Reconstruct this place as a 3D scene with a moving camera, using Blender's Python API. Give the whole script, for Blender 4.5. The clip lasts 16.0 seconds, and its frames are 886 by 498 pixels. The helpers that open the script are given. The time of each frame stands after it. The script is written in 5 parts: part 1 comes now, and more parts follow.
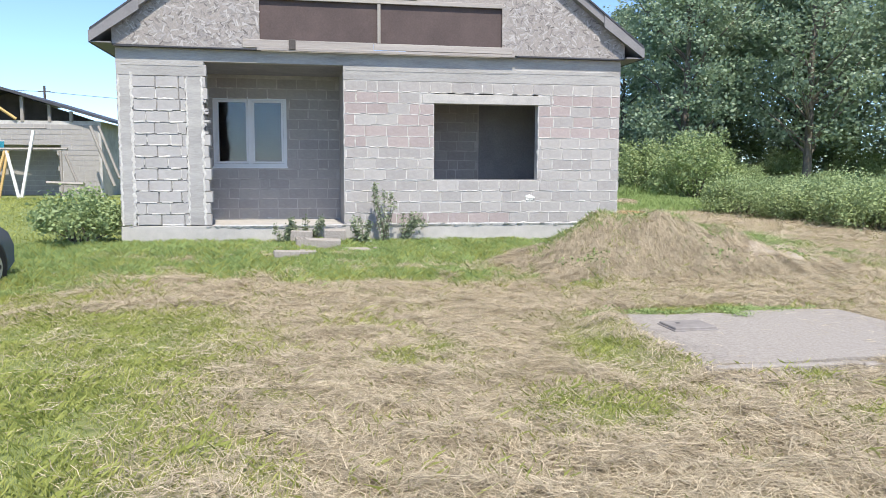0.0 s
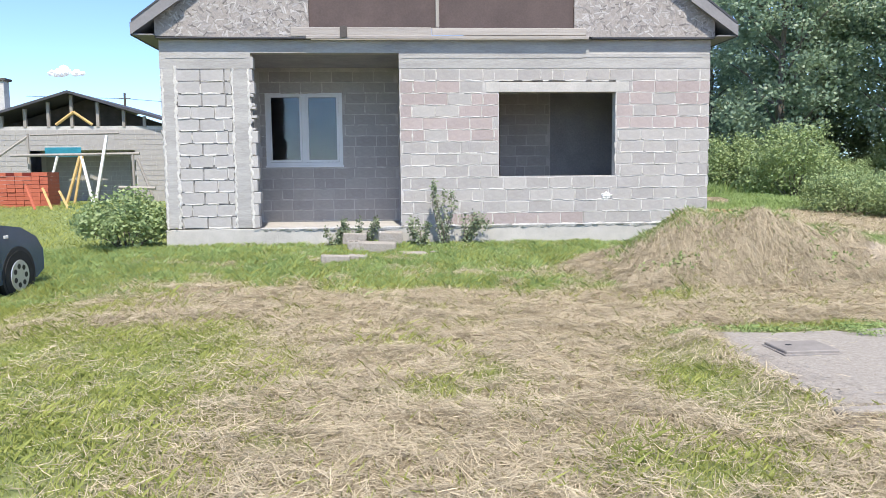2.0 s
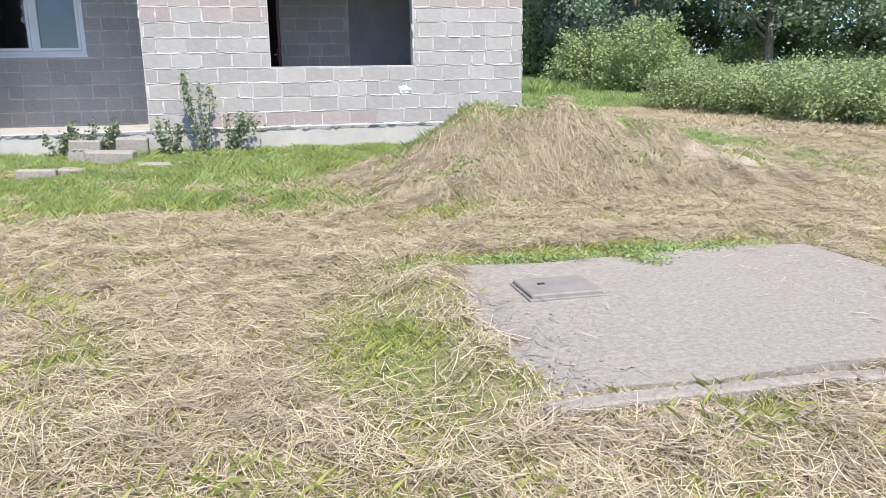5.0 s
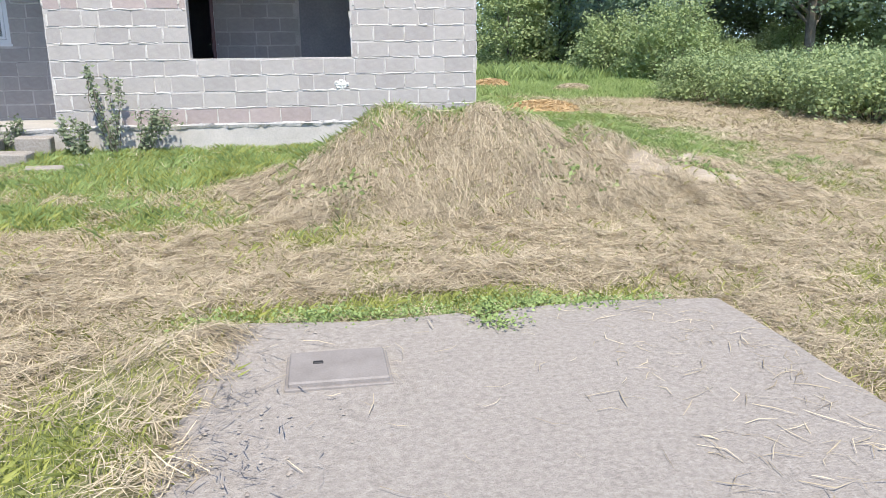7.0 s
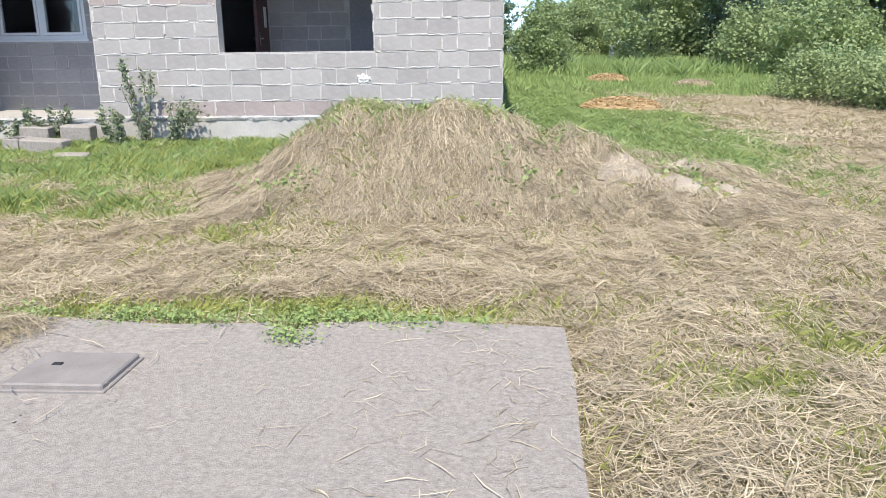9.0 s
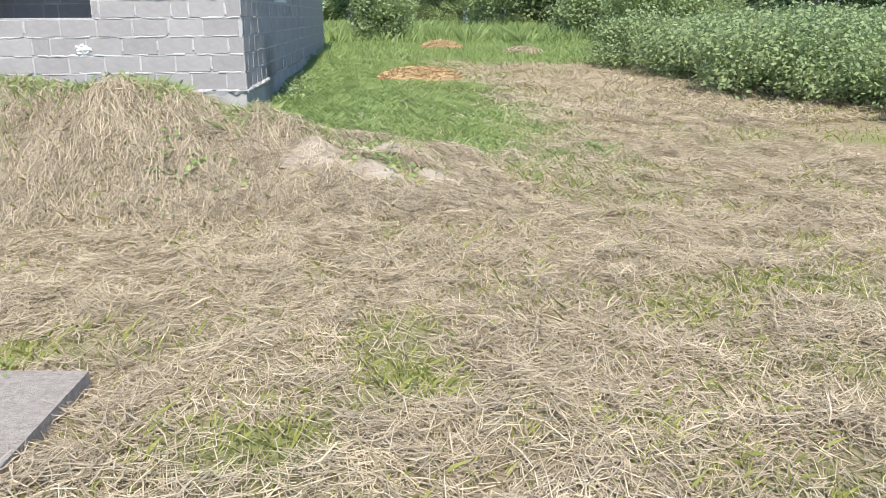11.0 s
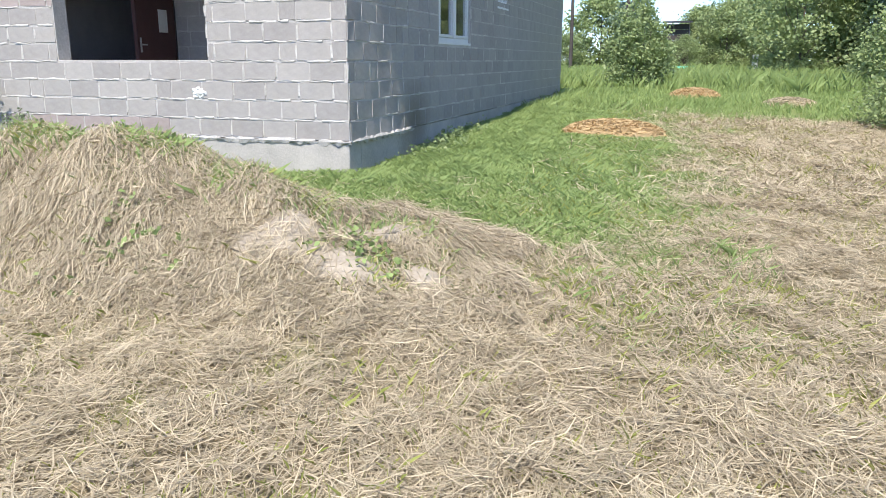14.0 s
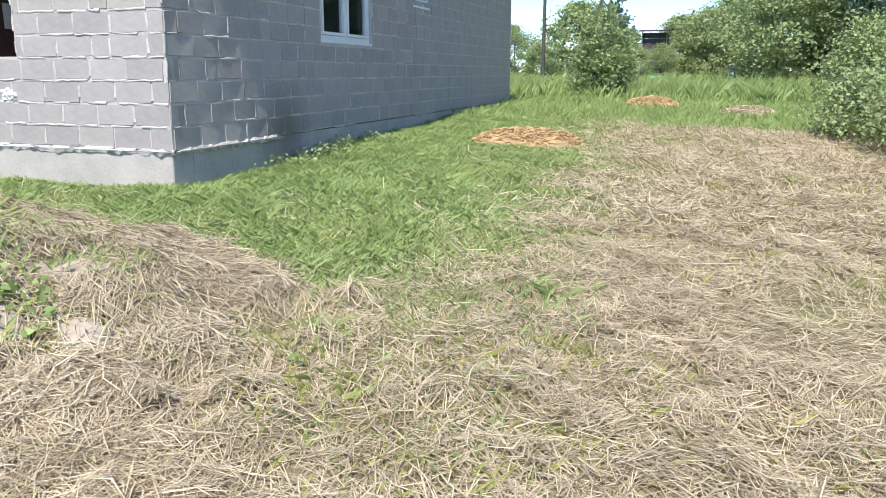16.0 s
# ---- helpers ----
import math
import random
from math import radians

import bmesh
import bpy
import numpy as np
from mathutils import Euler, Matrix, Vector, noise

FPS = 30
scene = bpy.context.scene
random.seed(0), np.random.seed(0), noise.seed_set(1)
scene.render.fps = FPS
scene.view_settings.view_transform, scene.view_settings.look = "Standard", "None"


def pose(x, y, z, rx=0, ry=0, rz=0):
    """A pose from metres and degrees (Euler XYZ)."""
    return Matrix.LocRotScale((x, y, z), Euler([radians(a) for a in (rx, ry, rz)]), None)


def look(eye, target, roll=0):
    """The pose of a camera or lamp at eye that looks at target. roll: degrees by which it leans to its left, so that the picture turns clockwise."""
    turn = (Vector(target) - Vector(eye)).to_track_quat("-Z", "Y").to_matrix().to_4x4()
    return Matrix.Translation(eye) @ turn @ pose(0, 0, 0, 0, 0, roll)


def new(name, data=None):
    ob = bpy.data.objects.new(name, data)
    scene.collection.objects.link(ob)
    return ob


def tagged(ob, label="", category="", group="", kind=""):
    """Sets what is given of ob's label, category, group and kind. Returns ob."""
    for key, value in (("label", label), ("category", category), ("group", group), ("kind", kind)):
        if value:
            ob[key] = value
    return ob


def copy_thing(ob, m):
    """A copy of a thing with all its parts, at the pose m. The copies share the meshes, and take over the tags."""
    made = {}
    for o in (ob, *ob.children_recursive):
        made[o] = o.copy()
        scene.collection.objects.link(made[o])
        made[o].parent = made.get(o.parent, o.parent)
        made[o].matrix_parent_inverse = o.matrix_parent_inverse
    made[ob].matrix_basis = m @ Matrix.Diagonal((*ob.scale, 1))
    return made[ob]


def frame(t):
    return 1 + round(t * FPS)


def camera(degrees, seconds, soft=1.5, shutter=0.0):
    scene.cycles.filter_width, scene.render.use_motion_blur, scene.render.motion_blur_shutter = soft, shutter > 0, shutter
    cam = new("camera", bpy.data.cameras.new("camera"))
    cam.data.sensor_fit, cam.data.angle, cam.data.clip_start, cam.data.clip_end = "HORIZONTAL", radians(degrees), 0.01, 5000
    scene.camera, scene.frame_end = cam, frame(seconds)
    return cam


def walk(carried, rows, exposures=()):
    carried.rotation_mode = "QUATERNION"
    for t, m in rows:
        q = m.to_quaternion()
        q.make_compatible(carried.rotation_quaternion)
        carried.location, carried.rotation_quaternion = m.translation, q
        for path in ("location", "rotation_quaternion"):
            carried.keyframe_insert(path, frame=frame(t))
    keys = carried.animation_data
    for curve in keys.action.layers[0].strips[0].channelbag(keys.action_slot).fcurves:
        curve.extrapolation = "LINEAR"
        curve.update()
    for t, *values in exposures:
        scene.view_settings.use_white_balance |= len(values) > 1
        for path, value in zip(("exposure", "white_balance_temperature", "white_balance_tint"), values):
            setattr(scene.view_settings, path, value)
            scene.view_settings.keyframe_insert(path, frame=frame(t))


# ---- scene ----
cam = camera(60.1, 16.0, soft=0.8)
METRES, EYE, TILT, LEAN, TURN = 14.7, 1.5, 0.0, 0.0, -10.3
PATH = [
    (0, (0.038, 0.05, 1.528), (0.389, 2.008, 1.325), 0.2),
    (0.5, (0.084, 0.472, 1.529), (0.399, 2.435, 1.318), 0.4),
    (1, (0.051, 0.808, 1.551), (0.296, 2.783, 1.353), 0.3),
    (1.5, (0.194, 1.021, 1.494), (0.347, 3.005, 1.3), 0.1),
    (2, (0.512, 1.301, 1.412), (0.655, 3.286, 1.217), -0.6),
    (2.5, (0.701, 1.643, 1.289), (0.955, 3.614, 1.071), -0.9),
    (3, (0.939, 1.97, 1.261), (1.302, 3.915, 0.967), -0.9),
    (3.5, (1.262, 2.262, 1.234), (1.691, 4.183, 0.881), -0.8),
    (4, (1.599, 2.569, 1.21), (2.034, 4.478, 0.802), -0.9),
    (4.5, (1.89, 2.865, 1.251), (2.333, 4.767, 0.821), -0.8),
    (5, (2.315, 3.143, 1.216), (2.746, 5.045, 0.772), -0.9),
    (5.2, (2.468, 3.228, 1.206), (2.899, 5.128, 0.752), -0.9),
    (7.3, (4.262, 4.151, 1.349), (4.489, 6.078, 0.863), -0.7),
    (7.5, (4.414, 4.194, 1.344), (4.563, 6.13, 0.868), -0.8),
    (8, (4.898, 4.23, 1.361), (4.757, 6.169, 0.891), -0.6),
    (8.5, (5.452, 4.314, 1.337), (5.266, 6.246, 0.854), -0.6),
    (9, (6.027, 4.317, 1.321), (5.898, 6.251, 0.825), -0.7),
    (9.5, (6.517, 4.406, 1.329), (6.577, 6.335, 0.805), -1.1),
    (10, (6.926, 4.594, 1.329), (7.085, 6.505, 0.76), -0.7),
    (10.2, (7.075, 4.694, 1.348), (7.245, 6.601, 0.77), -0.6),
    (12.3, (8.741, 5.838, 1.341), (8.672, 7.75, 0.758), -0.3),
    (12.5, (8.841, 5.972, 1.332), (8.71, 7.882, 0.753), -0.3),
    (13, (9.092, 6.338, 1.369), (8.756, 8.233, 0.822), -0.0),
    (13.5, (9.397, 6.664, 1.412), (8.867, 8.524, 0.903), -0.0),
    (14, (9.584, 7.064, 1.363), (8.986, 8.911, 0.884), -0.0),
    (14.5, (9.842, 7.428, 1.304), (9.221, 9.275, 0.853), 0.0),
    (15, (10.126, 7.748, 1.28), (9.495, 9.594, 0.839), -0.0),
    (15.5, (10.353, 8.198, 1.254), (9.72, 10.043, 0.812), 0.1),
    (16, (10.59, 8.652, 1.225), (9.99, 10.506, 0.775), 0.1),
]
walk(cam, [(t, look(eye, target, roll)) for t, eye, target, roll in PATH], exposures=[(0.0, 1.12), (4.0, 1.22), (12.0, 1.12), (16.0, 1.23)])

# ---- light ----
world = bpy.data.worlds.new("world")
scene.world = world
world.use_nodes = True
SUN_AZ, SUN_EL = 176.0, 57.0   # degrees; azimuth clockwise from +y, towards the sun
wn = world.node_tree.nodes
sky = wn.new("ShaderNodeTexSky")
sky.sky_type = 'NISHITA'
sky.sun_disc = False
sky.sun_elevation = math.radians(SUN_EL)
sky.sun_rotation = math.radians(SUN_AZ)
sky.dust_density = 0.4
sky.ozone_density = 5.0
sky.air_density = 0.6
wn["Background"].inputs["Strength"].default_value = 0.14
world.node_tree.links.new(sky.outputs[0], wn["Background"].inputs["Color"])
sun_dir = Vector((math.sin(math.radians(SUN_AZ)) * math.cos(math.radians(SUN_EL)),
                  math.cos(math.radians(SUN_AZ)) * math.cos(math.radians(SUN_EL)), math.sin(math.radians(SUN_EL))))
sun = new("sun", bpy.data.lights.new("sun", "SUN"))
sun.data.energy, sun.data.angle, sun.data.color = 2.85, math.radians(0.6), (1.0, 0.93, 0.82)
sun.matrix_world = look(sun_dir * 50, (0, 0, 0))

# ---- materials ----
def mat(name, col, rough=0.85, var=0.25, scale=6.0, bump=0.3, bscale=60.0, col2=None, metal=0.0, rand=0.0, island=0.0, spec=0.3, stretch=None, trans=0.0, stain=None):
    """A procedural surface: two scales of noise mix col with col2, a fine bump, and a shift per object or per island."""
    m = bpy.data.materials.new(name)
    m.use_nodes = True
    n, l = m.node_tree.nodes, m.node_tree.links
    b = n["Principled BSDF"]
    b.inputs["Roughness"].default_value = rough
    b.inputs["Metallic"].default_value = metal
    b.inputs["Specular IOR Level"].default_value = spec
    tc = n.new("ShaderNodeTexCoord")
    vec = tc.outputs["Object"]
    if stretch:
        mp = n.new("ShaderNodeMapping")
        mp.inputs["Scale"].default_value = stretch
        l.new(vec, mp.inputs["Vector"])
        vec = mp.outputs[0]
    def noise(s, d=5.0):
        t = n.new("ShaderNodeTexNoise")
        t.inputs["Scale"].default_value, t.inputs["Detail"].default_value, t.inputs["Roughness"].default_value = s, d, 0.65
        l.new(vec, t.inputs["Vector"])
        return t.outputs["Fac"]
    def math_(op, a, c):
        t = n.new("ShaderNodeMath")
        t.operation = op
        for i, v in enumerate((a, c)):
            if isinstance(v, (int, float)):
                t.inputs[i].default_value = v
            else:
                l.new(v, t.inputs[i])
        return t.outputs[0]
    big, fine = noise(scale), noise(bscale)
    f = math_("ADD", math_("MULTIPLY", big, 0.6), math_("MULTIPLY", fine, 0.4))
    ramp = n.new("ShaderNodeMapRange")
    ramp.inputs["From Min"].default_value, ramp.inputs["From Max"].default_value = 0.36, 0.64
    l.new(f, ramp.inputs["Value"])
    fac = ramp.outputs[0]
    if rand:
        oi = n.new("ShaderNodeObjectInfo")
        fac = math_("ADD", math_("MULTIPLY", fac, 1 - rand), math_("MULTIPLY", oi.outputs["Random"], rand))
    if island:
        ge = n.new("ShaderNodeNewGeometry")
        fac = math_("ADD", math_("MULTIPLY", fac, 1 - island), math_("MULTIPLY", ge.outputs["Random Per Island"], island))
    mx = n.new("ShaderNodeMix")
    mx.data_type = "RGBA"
    lo = col2 or tuple(c * (1 - var) for c in col)
    hi = col if col2 else tuple(min(1, c * (1 + var)) for c in col)
    mx.inputs["A"].default_value, mx.inputs["B"].default_value = (*lo, 1), (*hi, 1)
    l.new(fac, mx.inputs["Factor"])
    col_out = mx.outputs["Result"]
    if stain:      # a damp, mossy blotch with soft ragged edges: centre, reach, colour
        ge = n.new("ShaderNodeNewGeometry")
        mp = n.new("ShaderNodeMapping")
        mp.vector_type = "TEXTURE"
        mp.inputs["Location"].default_value, mp.inputs["Scale"].default_value = stain[0], stain[1]
        l.new(ge.outputs["Position"], mp.inputs["Vector"])
        ln = n.new("ShaderNodeVectorMath")
        ln.operation = "LENGTH"
        l.new(mp.outputs[0], ln.inputs[0])
        rg = n.new("ShaderNodeMapRange")
        rg.inputs["From Min"].default_value, rg.inputs["From Max"].default_value = 1.25, 0.35
        l.new(math_("ADD", ln.outputs["Value"], math_("MULTIPLY", fine, 0.3)), rg.inputs["Value"])
        m2 = n.new("ShaderNodeMix")
        m2.data_type = "RGBA"
        l.new(math_("MULTIPLY", rg.outputs[0], 0.6), m2.inputs["Factor"])
        l.new(col_out, m2.inputs["A"])
        m2.inputs["B"].default_value = (*stain[2], 1)
        col_out = m2.outputs["Result"]
    l.new(col_out, b.inputs["Base Color"])
    if bump:
        bp = n.new("ShaderNodeBump")
        bp.inputs["Strength"].default_value, bp.inputs["Distance"].default_value = bump, 0.01
        l.new(fine, bp.inputs["Height"])
        l.new(bp.outputs[0], b.inputs["Normal"])
    if trans:
        tr = n.new("ShaderNodeBsdfTranslucent")
        l.new(mx.outputs["Result"], tr.inputs["Color"])
        ms = n.new("ShaderNodeMixShader")
        ms.inputs[0].default_value = trans
        l.new(b.outputs[0], ms.inputs[1])
        l.new(tr.outputs[0], ms.inputs[2])
        l.new(ms.outputs[0], n["Material Output"].inputs["Surface"])
    return m


def glass_mat(name, tint=(0.9, 0.95, 0.95)):
    m = bpy.data.materials.new(name)
    m.use_nodes = True
    b = m.node_tree.nodes["Principled BSDF"]
    b.inputs["Base Color"].default_value = (*tint, 1)
    b.inputs["Roughness"].default_value = 0.02
    b.inputs["Transmission Weight"].default_value = 1.0
    b.inputs["IOR"].default_value = 1.5
    return m


M_BLOCK = mat("grey_block", (0.46, 0.435, 0.41), 0.95, col2=(0.32, 0.30, 0.29), scale=4, bscale=70, bump=0.5, rand=0.45)
STAIN = ((6.15, 16.5, 0.55), (0.6, 0.62, 0.62), (0.13, 0.11, 0.075))
M_BLOCK_SIDE = mat("grey_side_block", (0.46, 0.435, 0.41), 0.95, col2=(0.32, 0.30, 0.29), scale=4, bscale=70, bump=0.5, rand=0.45, stain=STAIN)
M_BLOCK_RED = mat("reddish_block", (0.46, 0.39, 0.37), 0.95, col2=(0.32, 0.27, 0.26), scale=4, bscale=70, bump=0.5, rand=0.4)
M_BLOCK_OLD = mat("old_block", (0.47, 0.45, 0.435), 0.95, col2=(0.35, 0.335, 0.325), scale=4, bscale=60, bump=0.6, rand=0.4)
M_MORTAR = mat("mortar", (0.60, 0.575, 0.55), 0.95, col2=(0.37, 0.355, 0.34), scale=2.2, bscale=40, bump=0.8)
M_BEAD = mat("squeezed_mortar", (0.67, 0.645, 0.605), 0.95, col2=(0.44, 0.425, 0.40), scale=5, bscale=50, bump=0.8, stain=STAIN)
M_GAP = mat("open_joint", (0.42, 0.405, 0.39), 0.95, col2=(0.10, 0.096, 0.09), scale=6, bscale=40, bump=0.8)
M_CONC = mat("cast_concrete", (0.45, 0.435, 0.415), 0.92, col2=(0.29, 0.28, 0.27), scale=2.5, bscale=35, bump=0.5, stretch=(0.35, 0.35, 2.2))
M_FOUND = mat("foundation_concrete", (0.54, 0.515, 0.48), 0.92, col2=(0.36, 0.345, 0.325), scale=2, bscale=45, bump=0.5, stain=STAIN)
M_LEDGE = mat("mortar_ledge", (0.54, 0.525, 0.505), 0.95, col2=(0.36, 0.35, 0.335), scale=5, bscale=40, bump=1.0)
M_SLAB = mat("weathered_slab", (0.45, 0.41, 0.365), 0.93, col2=(0.27, 0.243, 0.213), scale=34, bscale=110, bump=1.0)
M_CRUMB = mat("crumbled_concrete", (0.46, 0.41, 0.355), 0.95, col2=(0.24, 0.21, 0.18), scale=9, bscale=50, bump=1.0, island=0.5)
M_HATCH = mat("hatch_metal", (0.30, 0.275, 0.255), 0.7, col2=(0.21, 0.19, 0.175), scale=5, bscale=90, bump=0.2)
M_PVC = mat("white_pvc", (0.8, 0.81, 0.82), 0.35, var=0.04, scale=3, bump=0.0, spec=0.5)
M_GLASS = glass_mat("window_glass")
M_OSB = mat("osb", (0.54, 0.51, 0.495), 0.9, col2=(0.13, 0.115, 0.11), scale=9, bscale=28, bump=0.5, island=0.8)
M_OSB_BACK = mat("osb_base", (0.40, 0.365, 0.34), 0.9, col2=(0.26, 0.235, 0.22), scale=20, bscale=60, bump=0.5)
M_PANEL = mat("dark_brown_board", (0.115, 0.085, 0.08), 0.75, col2=(0.075, 0.056, 0.054), scale=1.5, bscale=30, bump=0.2)
M_WOOD = mat("weathered_wood", (0.46, 0.42, 0.385), 0.9, col2=(0.27, 0.245, 0.23), scale=4, bscale=40, bump=0.5, stretch=(0.15, 1, 3), rand=0.3)
M_WOODV = mat("old_timber", (0.42, 0.385, 0.35), 0.9, col2=(0.22, 0.2, 0.18), scale=4, bscale=40, bump=0.4, stretch=(3, 3, 0.3), rand=0.4)
M_SOFFIT = mat("grey_soffit", (0.25, 0.24, 0.245), 0.8, col2=(0.19, 0.185, 0.19), scale=2, bscale=30, bump=0.2)
M_ROOF = mat("dark_roof_sheet", (0.085, 0.085, 0.095), 0.55, col2=(0.05, 0.05, 0.058), scale=3, bscale=30, bump=0.1)
M_PLASTER = mat("grey_plaster", (0.33, 0.325, 0.33), 0.95, col2=(0.22, 0.22, 0.23), scale=1.6, bscale=30, bump=0.3)
M_DOORRED = mat("red_brown_door", (0.125, 0.06, 0.052), 0.5, col2=(0.09, 0.042, 0.038), scale=3, bscale=40, bump=0.1)
M_STEEL = mat("steel", (0.6, 0.6, 0.6), 0.3, var=0.1, metal=1.0, bump=0.0)
M_PAPER = mat("white_paper", (0.8, 0.8, 0.78), 0.8, var=0.05, bump=0.0)
M_BARK = mat("bark", (0.22, 0.19, 0.16), 0.95, col2=(0.11, 0.095, 0.08), scale=5, bscale=30, bump=0.8)
M_LEAF = mat("tree_leaf", (0.44, 0.54, 0.37), 0.42, col2=(0.19, 0.27, 0.18), scale=0.35, bscale=3, bump=0.0, island=0.5, rand=0.1, trans=0.45, spec=0.5)
M_LEAFH = mat("shrub_leaf", (0.46, 0.54, 0.26), 0.5, col2=(0.21, 0.29, 0.13), scale=0.8, bscale=4, bump=0.0, island=0.5, rand=0.15, trans=0.35, spec=0.35)
M_LEAFG = mat("silver_leaf", (0.34, 0.38, 0.24), 0.6, col2=(0.15, 0.20, 0.11), scale=0.8, bscale=4, bump=0.0, island=0.5, trans=0.2)
M_GRASS = mat("grass_blade", (0.52, 0.53, 0.165), 0.6, col2=(0.21, 0.26, 0.06), scale=0.9, bscale=4, bump=0.0, island=0.5, trans=0.3)
M_LUSH = mat("lush_grass_blade", (0.41, 0.51, 0.20), 0.55, col2=(0.19, 0.275, 0.09), scale=0.7, bscale=4, bump=0.0, island=0.5, trans=0.22)
M_STRAW = mat("straw", (0.80, 0.69, 0.495), 0.7, col2=(0.21, 0.168, 0.11), scale=1.6, bscale=9, bump=0.0, island=0.75, trans=0.15)
# old brown-grey straw of the heap, its dark end lowered further for shade
M_OLDSTRAW = mat("weathered_shaded_straw", (0.74, 0.635, 0.46), 0.85, col2=(0.16, 0.128, 0.083), scale=2.0, bscale=9, bump=0.0, island=0.75, trans=0.1)
M_HAYPILE = mat("fresh_sawdust_hay", (0.62, 0.46, 0.26), 0.85, col2=(0.48, 0.35, 0.19), scale=3, bscale=14, bump=0.2, island=0.3)
M_CAR = mat("dark_blue_car_paint", (0.05, 0.075, 0.12), 0.2, var=0.1, scale=2, bump=0.0, spec=0.6)
M_RUBBER = mat("tyre_rubber", (0.025, 0.025, 0.026), 0.8, var=0.2, bump=0.2)
M_RIM = mat("silver_rim", (0.55, 0.56, 0.57), 0.35, var=0.06, metal=0.6, bump=0.0)
M_CARGLASS = mat("dark_car_glass", (0.02, 0.025, 0.03), 0.05, var=0.1, bump=0.0, spec=0.6)
M_BLACK = mat("black_plastic", (0.03, 0.03, 0.032), 0.6, var=0.15, bump=0.1)
M_REDBRICK = mat("red_brick", (0.50, 0.145, 0.085), 0.85, col2=(0.36, 0.095, 0.06), scale=6, bscale=50, bump=0.4, rand=0.4)
M_TEAL = mat("teal_tarp", (0.03, 0.22, 0.30), 0.6, var=0.2, scale=3, bump=0.2)
M_YELLOW = mat("yellow_timber", (0.55, 0.38, 0.16), 0.8, var=0.2, scale=4, bump=0.3)
M_WHITEP = mat("white_paint", (0.72, 0.71, 0.68), 0.7, var=0.12, scale=4, bump=0.2)
M_DARKIN = mat("dark_timber_and_shade", (0.09, 0.08, 0.075), 0.9, var=0.3, scale=3, bump=0.2)
M_GREENP = mat("green_plastic", (0.12, 0.42, 0.28), 0.5, var=0.15, bump=0.0)
M_SAND = mat("pale_dry_soil", (0.47, 0.41, 0.335), 0.95, col2=(0.31, 0.265, 0.21), scale=6, bscale=40, bump=0.8)

# ---- helpers ----
rng = np.random.default_rng(7)
random.seed(7)


def from_np(name, v, f, m, parent=None, label=""):
    """A mesh object from numpy vertices and equal-sided faces."""
    v, f = np.asarray(v, np.float32), np.asarray(f, np.int32)
    me = bpy.data.meshes.new(name)
    me.vertices.add(len(v))
    me.vertices.foreach_set("co", v.ravel())
    k = f.shape[1]
    me.loops.add(f.size)
    me.loops.foreach_set("vertex_index", f.ravel())
    me.polygons.add(len(f))
    me.polygons.foreach_set("loop_start", np.arange(0, f.size, k, dtype=np.int32))
    me.update(calc_edges=True)
    me.materials.append(m)
    ob = new(name, me)
    if parent:
        ob.parent = parent
    if label:
        ob["label"] = label
    return ob


def part(name, bm, material, parent=None, label=""):
    me = bpy.data.meshes.new(name)
    bm.to_mesh(me)
    bm.free()
    me.materials.append(material)
    ob = new(name, me)
    if parent:
        ob.parent = parent
    if label:
        ob["label"] = label
    return ob


def bx(bm, x0, x1, y0, y1, z0, z1, bevel=0.0, m=None):
    r = bmesh.ops.create_cube(bm, size=1.0)["verts"]
    for v in r:
        v.co = Vector(((x0 + x1) / 2 + v.co.x * (x1 - x0), (y0 + y1) / 2 + v.co.y * (y1 - y0), (z0 + z1) / 2 + v.co.z * (z1 - z0)))
        if m:
            v.co = m @ v.co
    if bevel:
        es = {e for v in r for e in v.link_edges}
        bmesh.ops.bevel(bm, geom=list(es), offset=bevel, segments=1, affect="EDGES")


def boxpart(name, dims, material, parent=None, label="", bevel=0.004, m=None):
    bm = bmesh.new()
    bx(bm, *dims, bevel=bevel, m=m)
    return part(name, bm, material, parent, label)


def rod(bm, a, b, r0, r1=None, seg=8):
    a, b = Vector(a), Vector(b)
    r1 = r0 if r1 is None else r1
    q = (b - a).to_track_quat("Z", "Y").to_matrix()
    rings = []
    for p, r in ((a, r0), (b, r1)):
        rings.append([bm.verts.new(p + q @ Vector((r * math.cos(2 * math.pi * i / seg), r * math.sin(2 * math.pi * i / seg), 0))) for i in range(seg)])
    for i in range(seg):
        bm.faces.new((rings[0][i], rings[0][(i + 1) % seg], rings[1][(i + 1) % seg], rings[1][i]))
    bm.faces.new(rings[0][::-1])
    bm.faces.new(rings[1])


def empty(name, m, label, category, group="", kind=""):
    e = new(name)
    e.matrix_basis = m
    return tagged(e, label, category, group, kind)


LAT = rng.random((256, 256))


def vnoise(x, y, s):
    """Smooth value noise in 0..1, at size s metres."""
    x, y = np.asarray(x, float) / s + 500.37, np.asarray(y, float) / s + 500.71
    i, j = np.floor(x).astype(int), np.floor(y).astype(int)
    u, v = x - i, y - j
    u, v = u * u * (3 - 2 * u), v * v * (3 - 2 * v)
    g = lambda a, b: LAT[a % 256, b % 256]
    return (g(i, j) * (1 - u) + g(i + 1, j) * u) * (1 - v) + (g(i, j + 1) * (1 - u) + g(i + 1, j + 1) * u) * v


def step(a, b, x):
    t = np.clip((np.asarray(x, float) - a) / (b - a), 0, 1)
    return t * t * (3 - 2 * t)


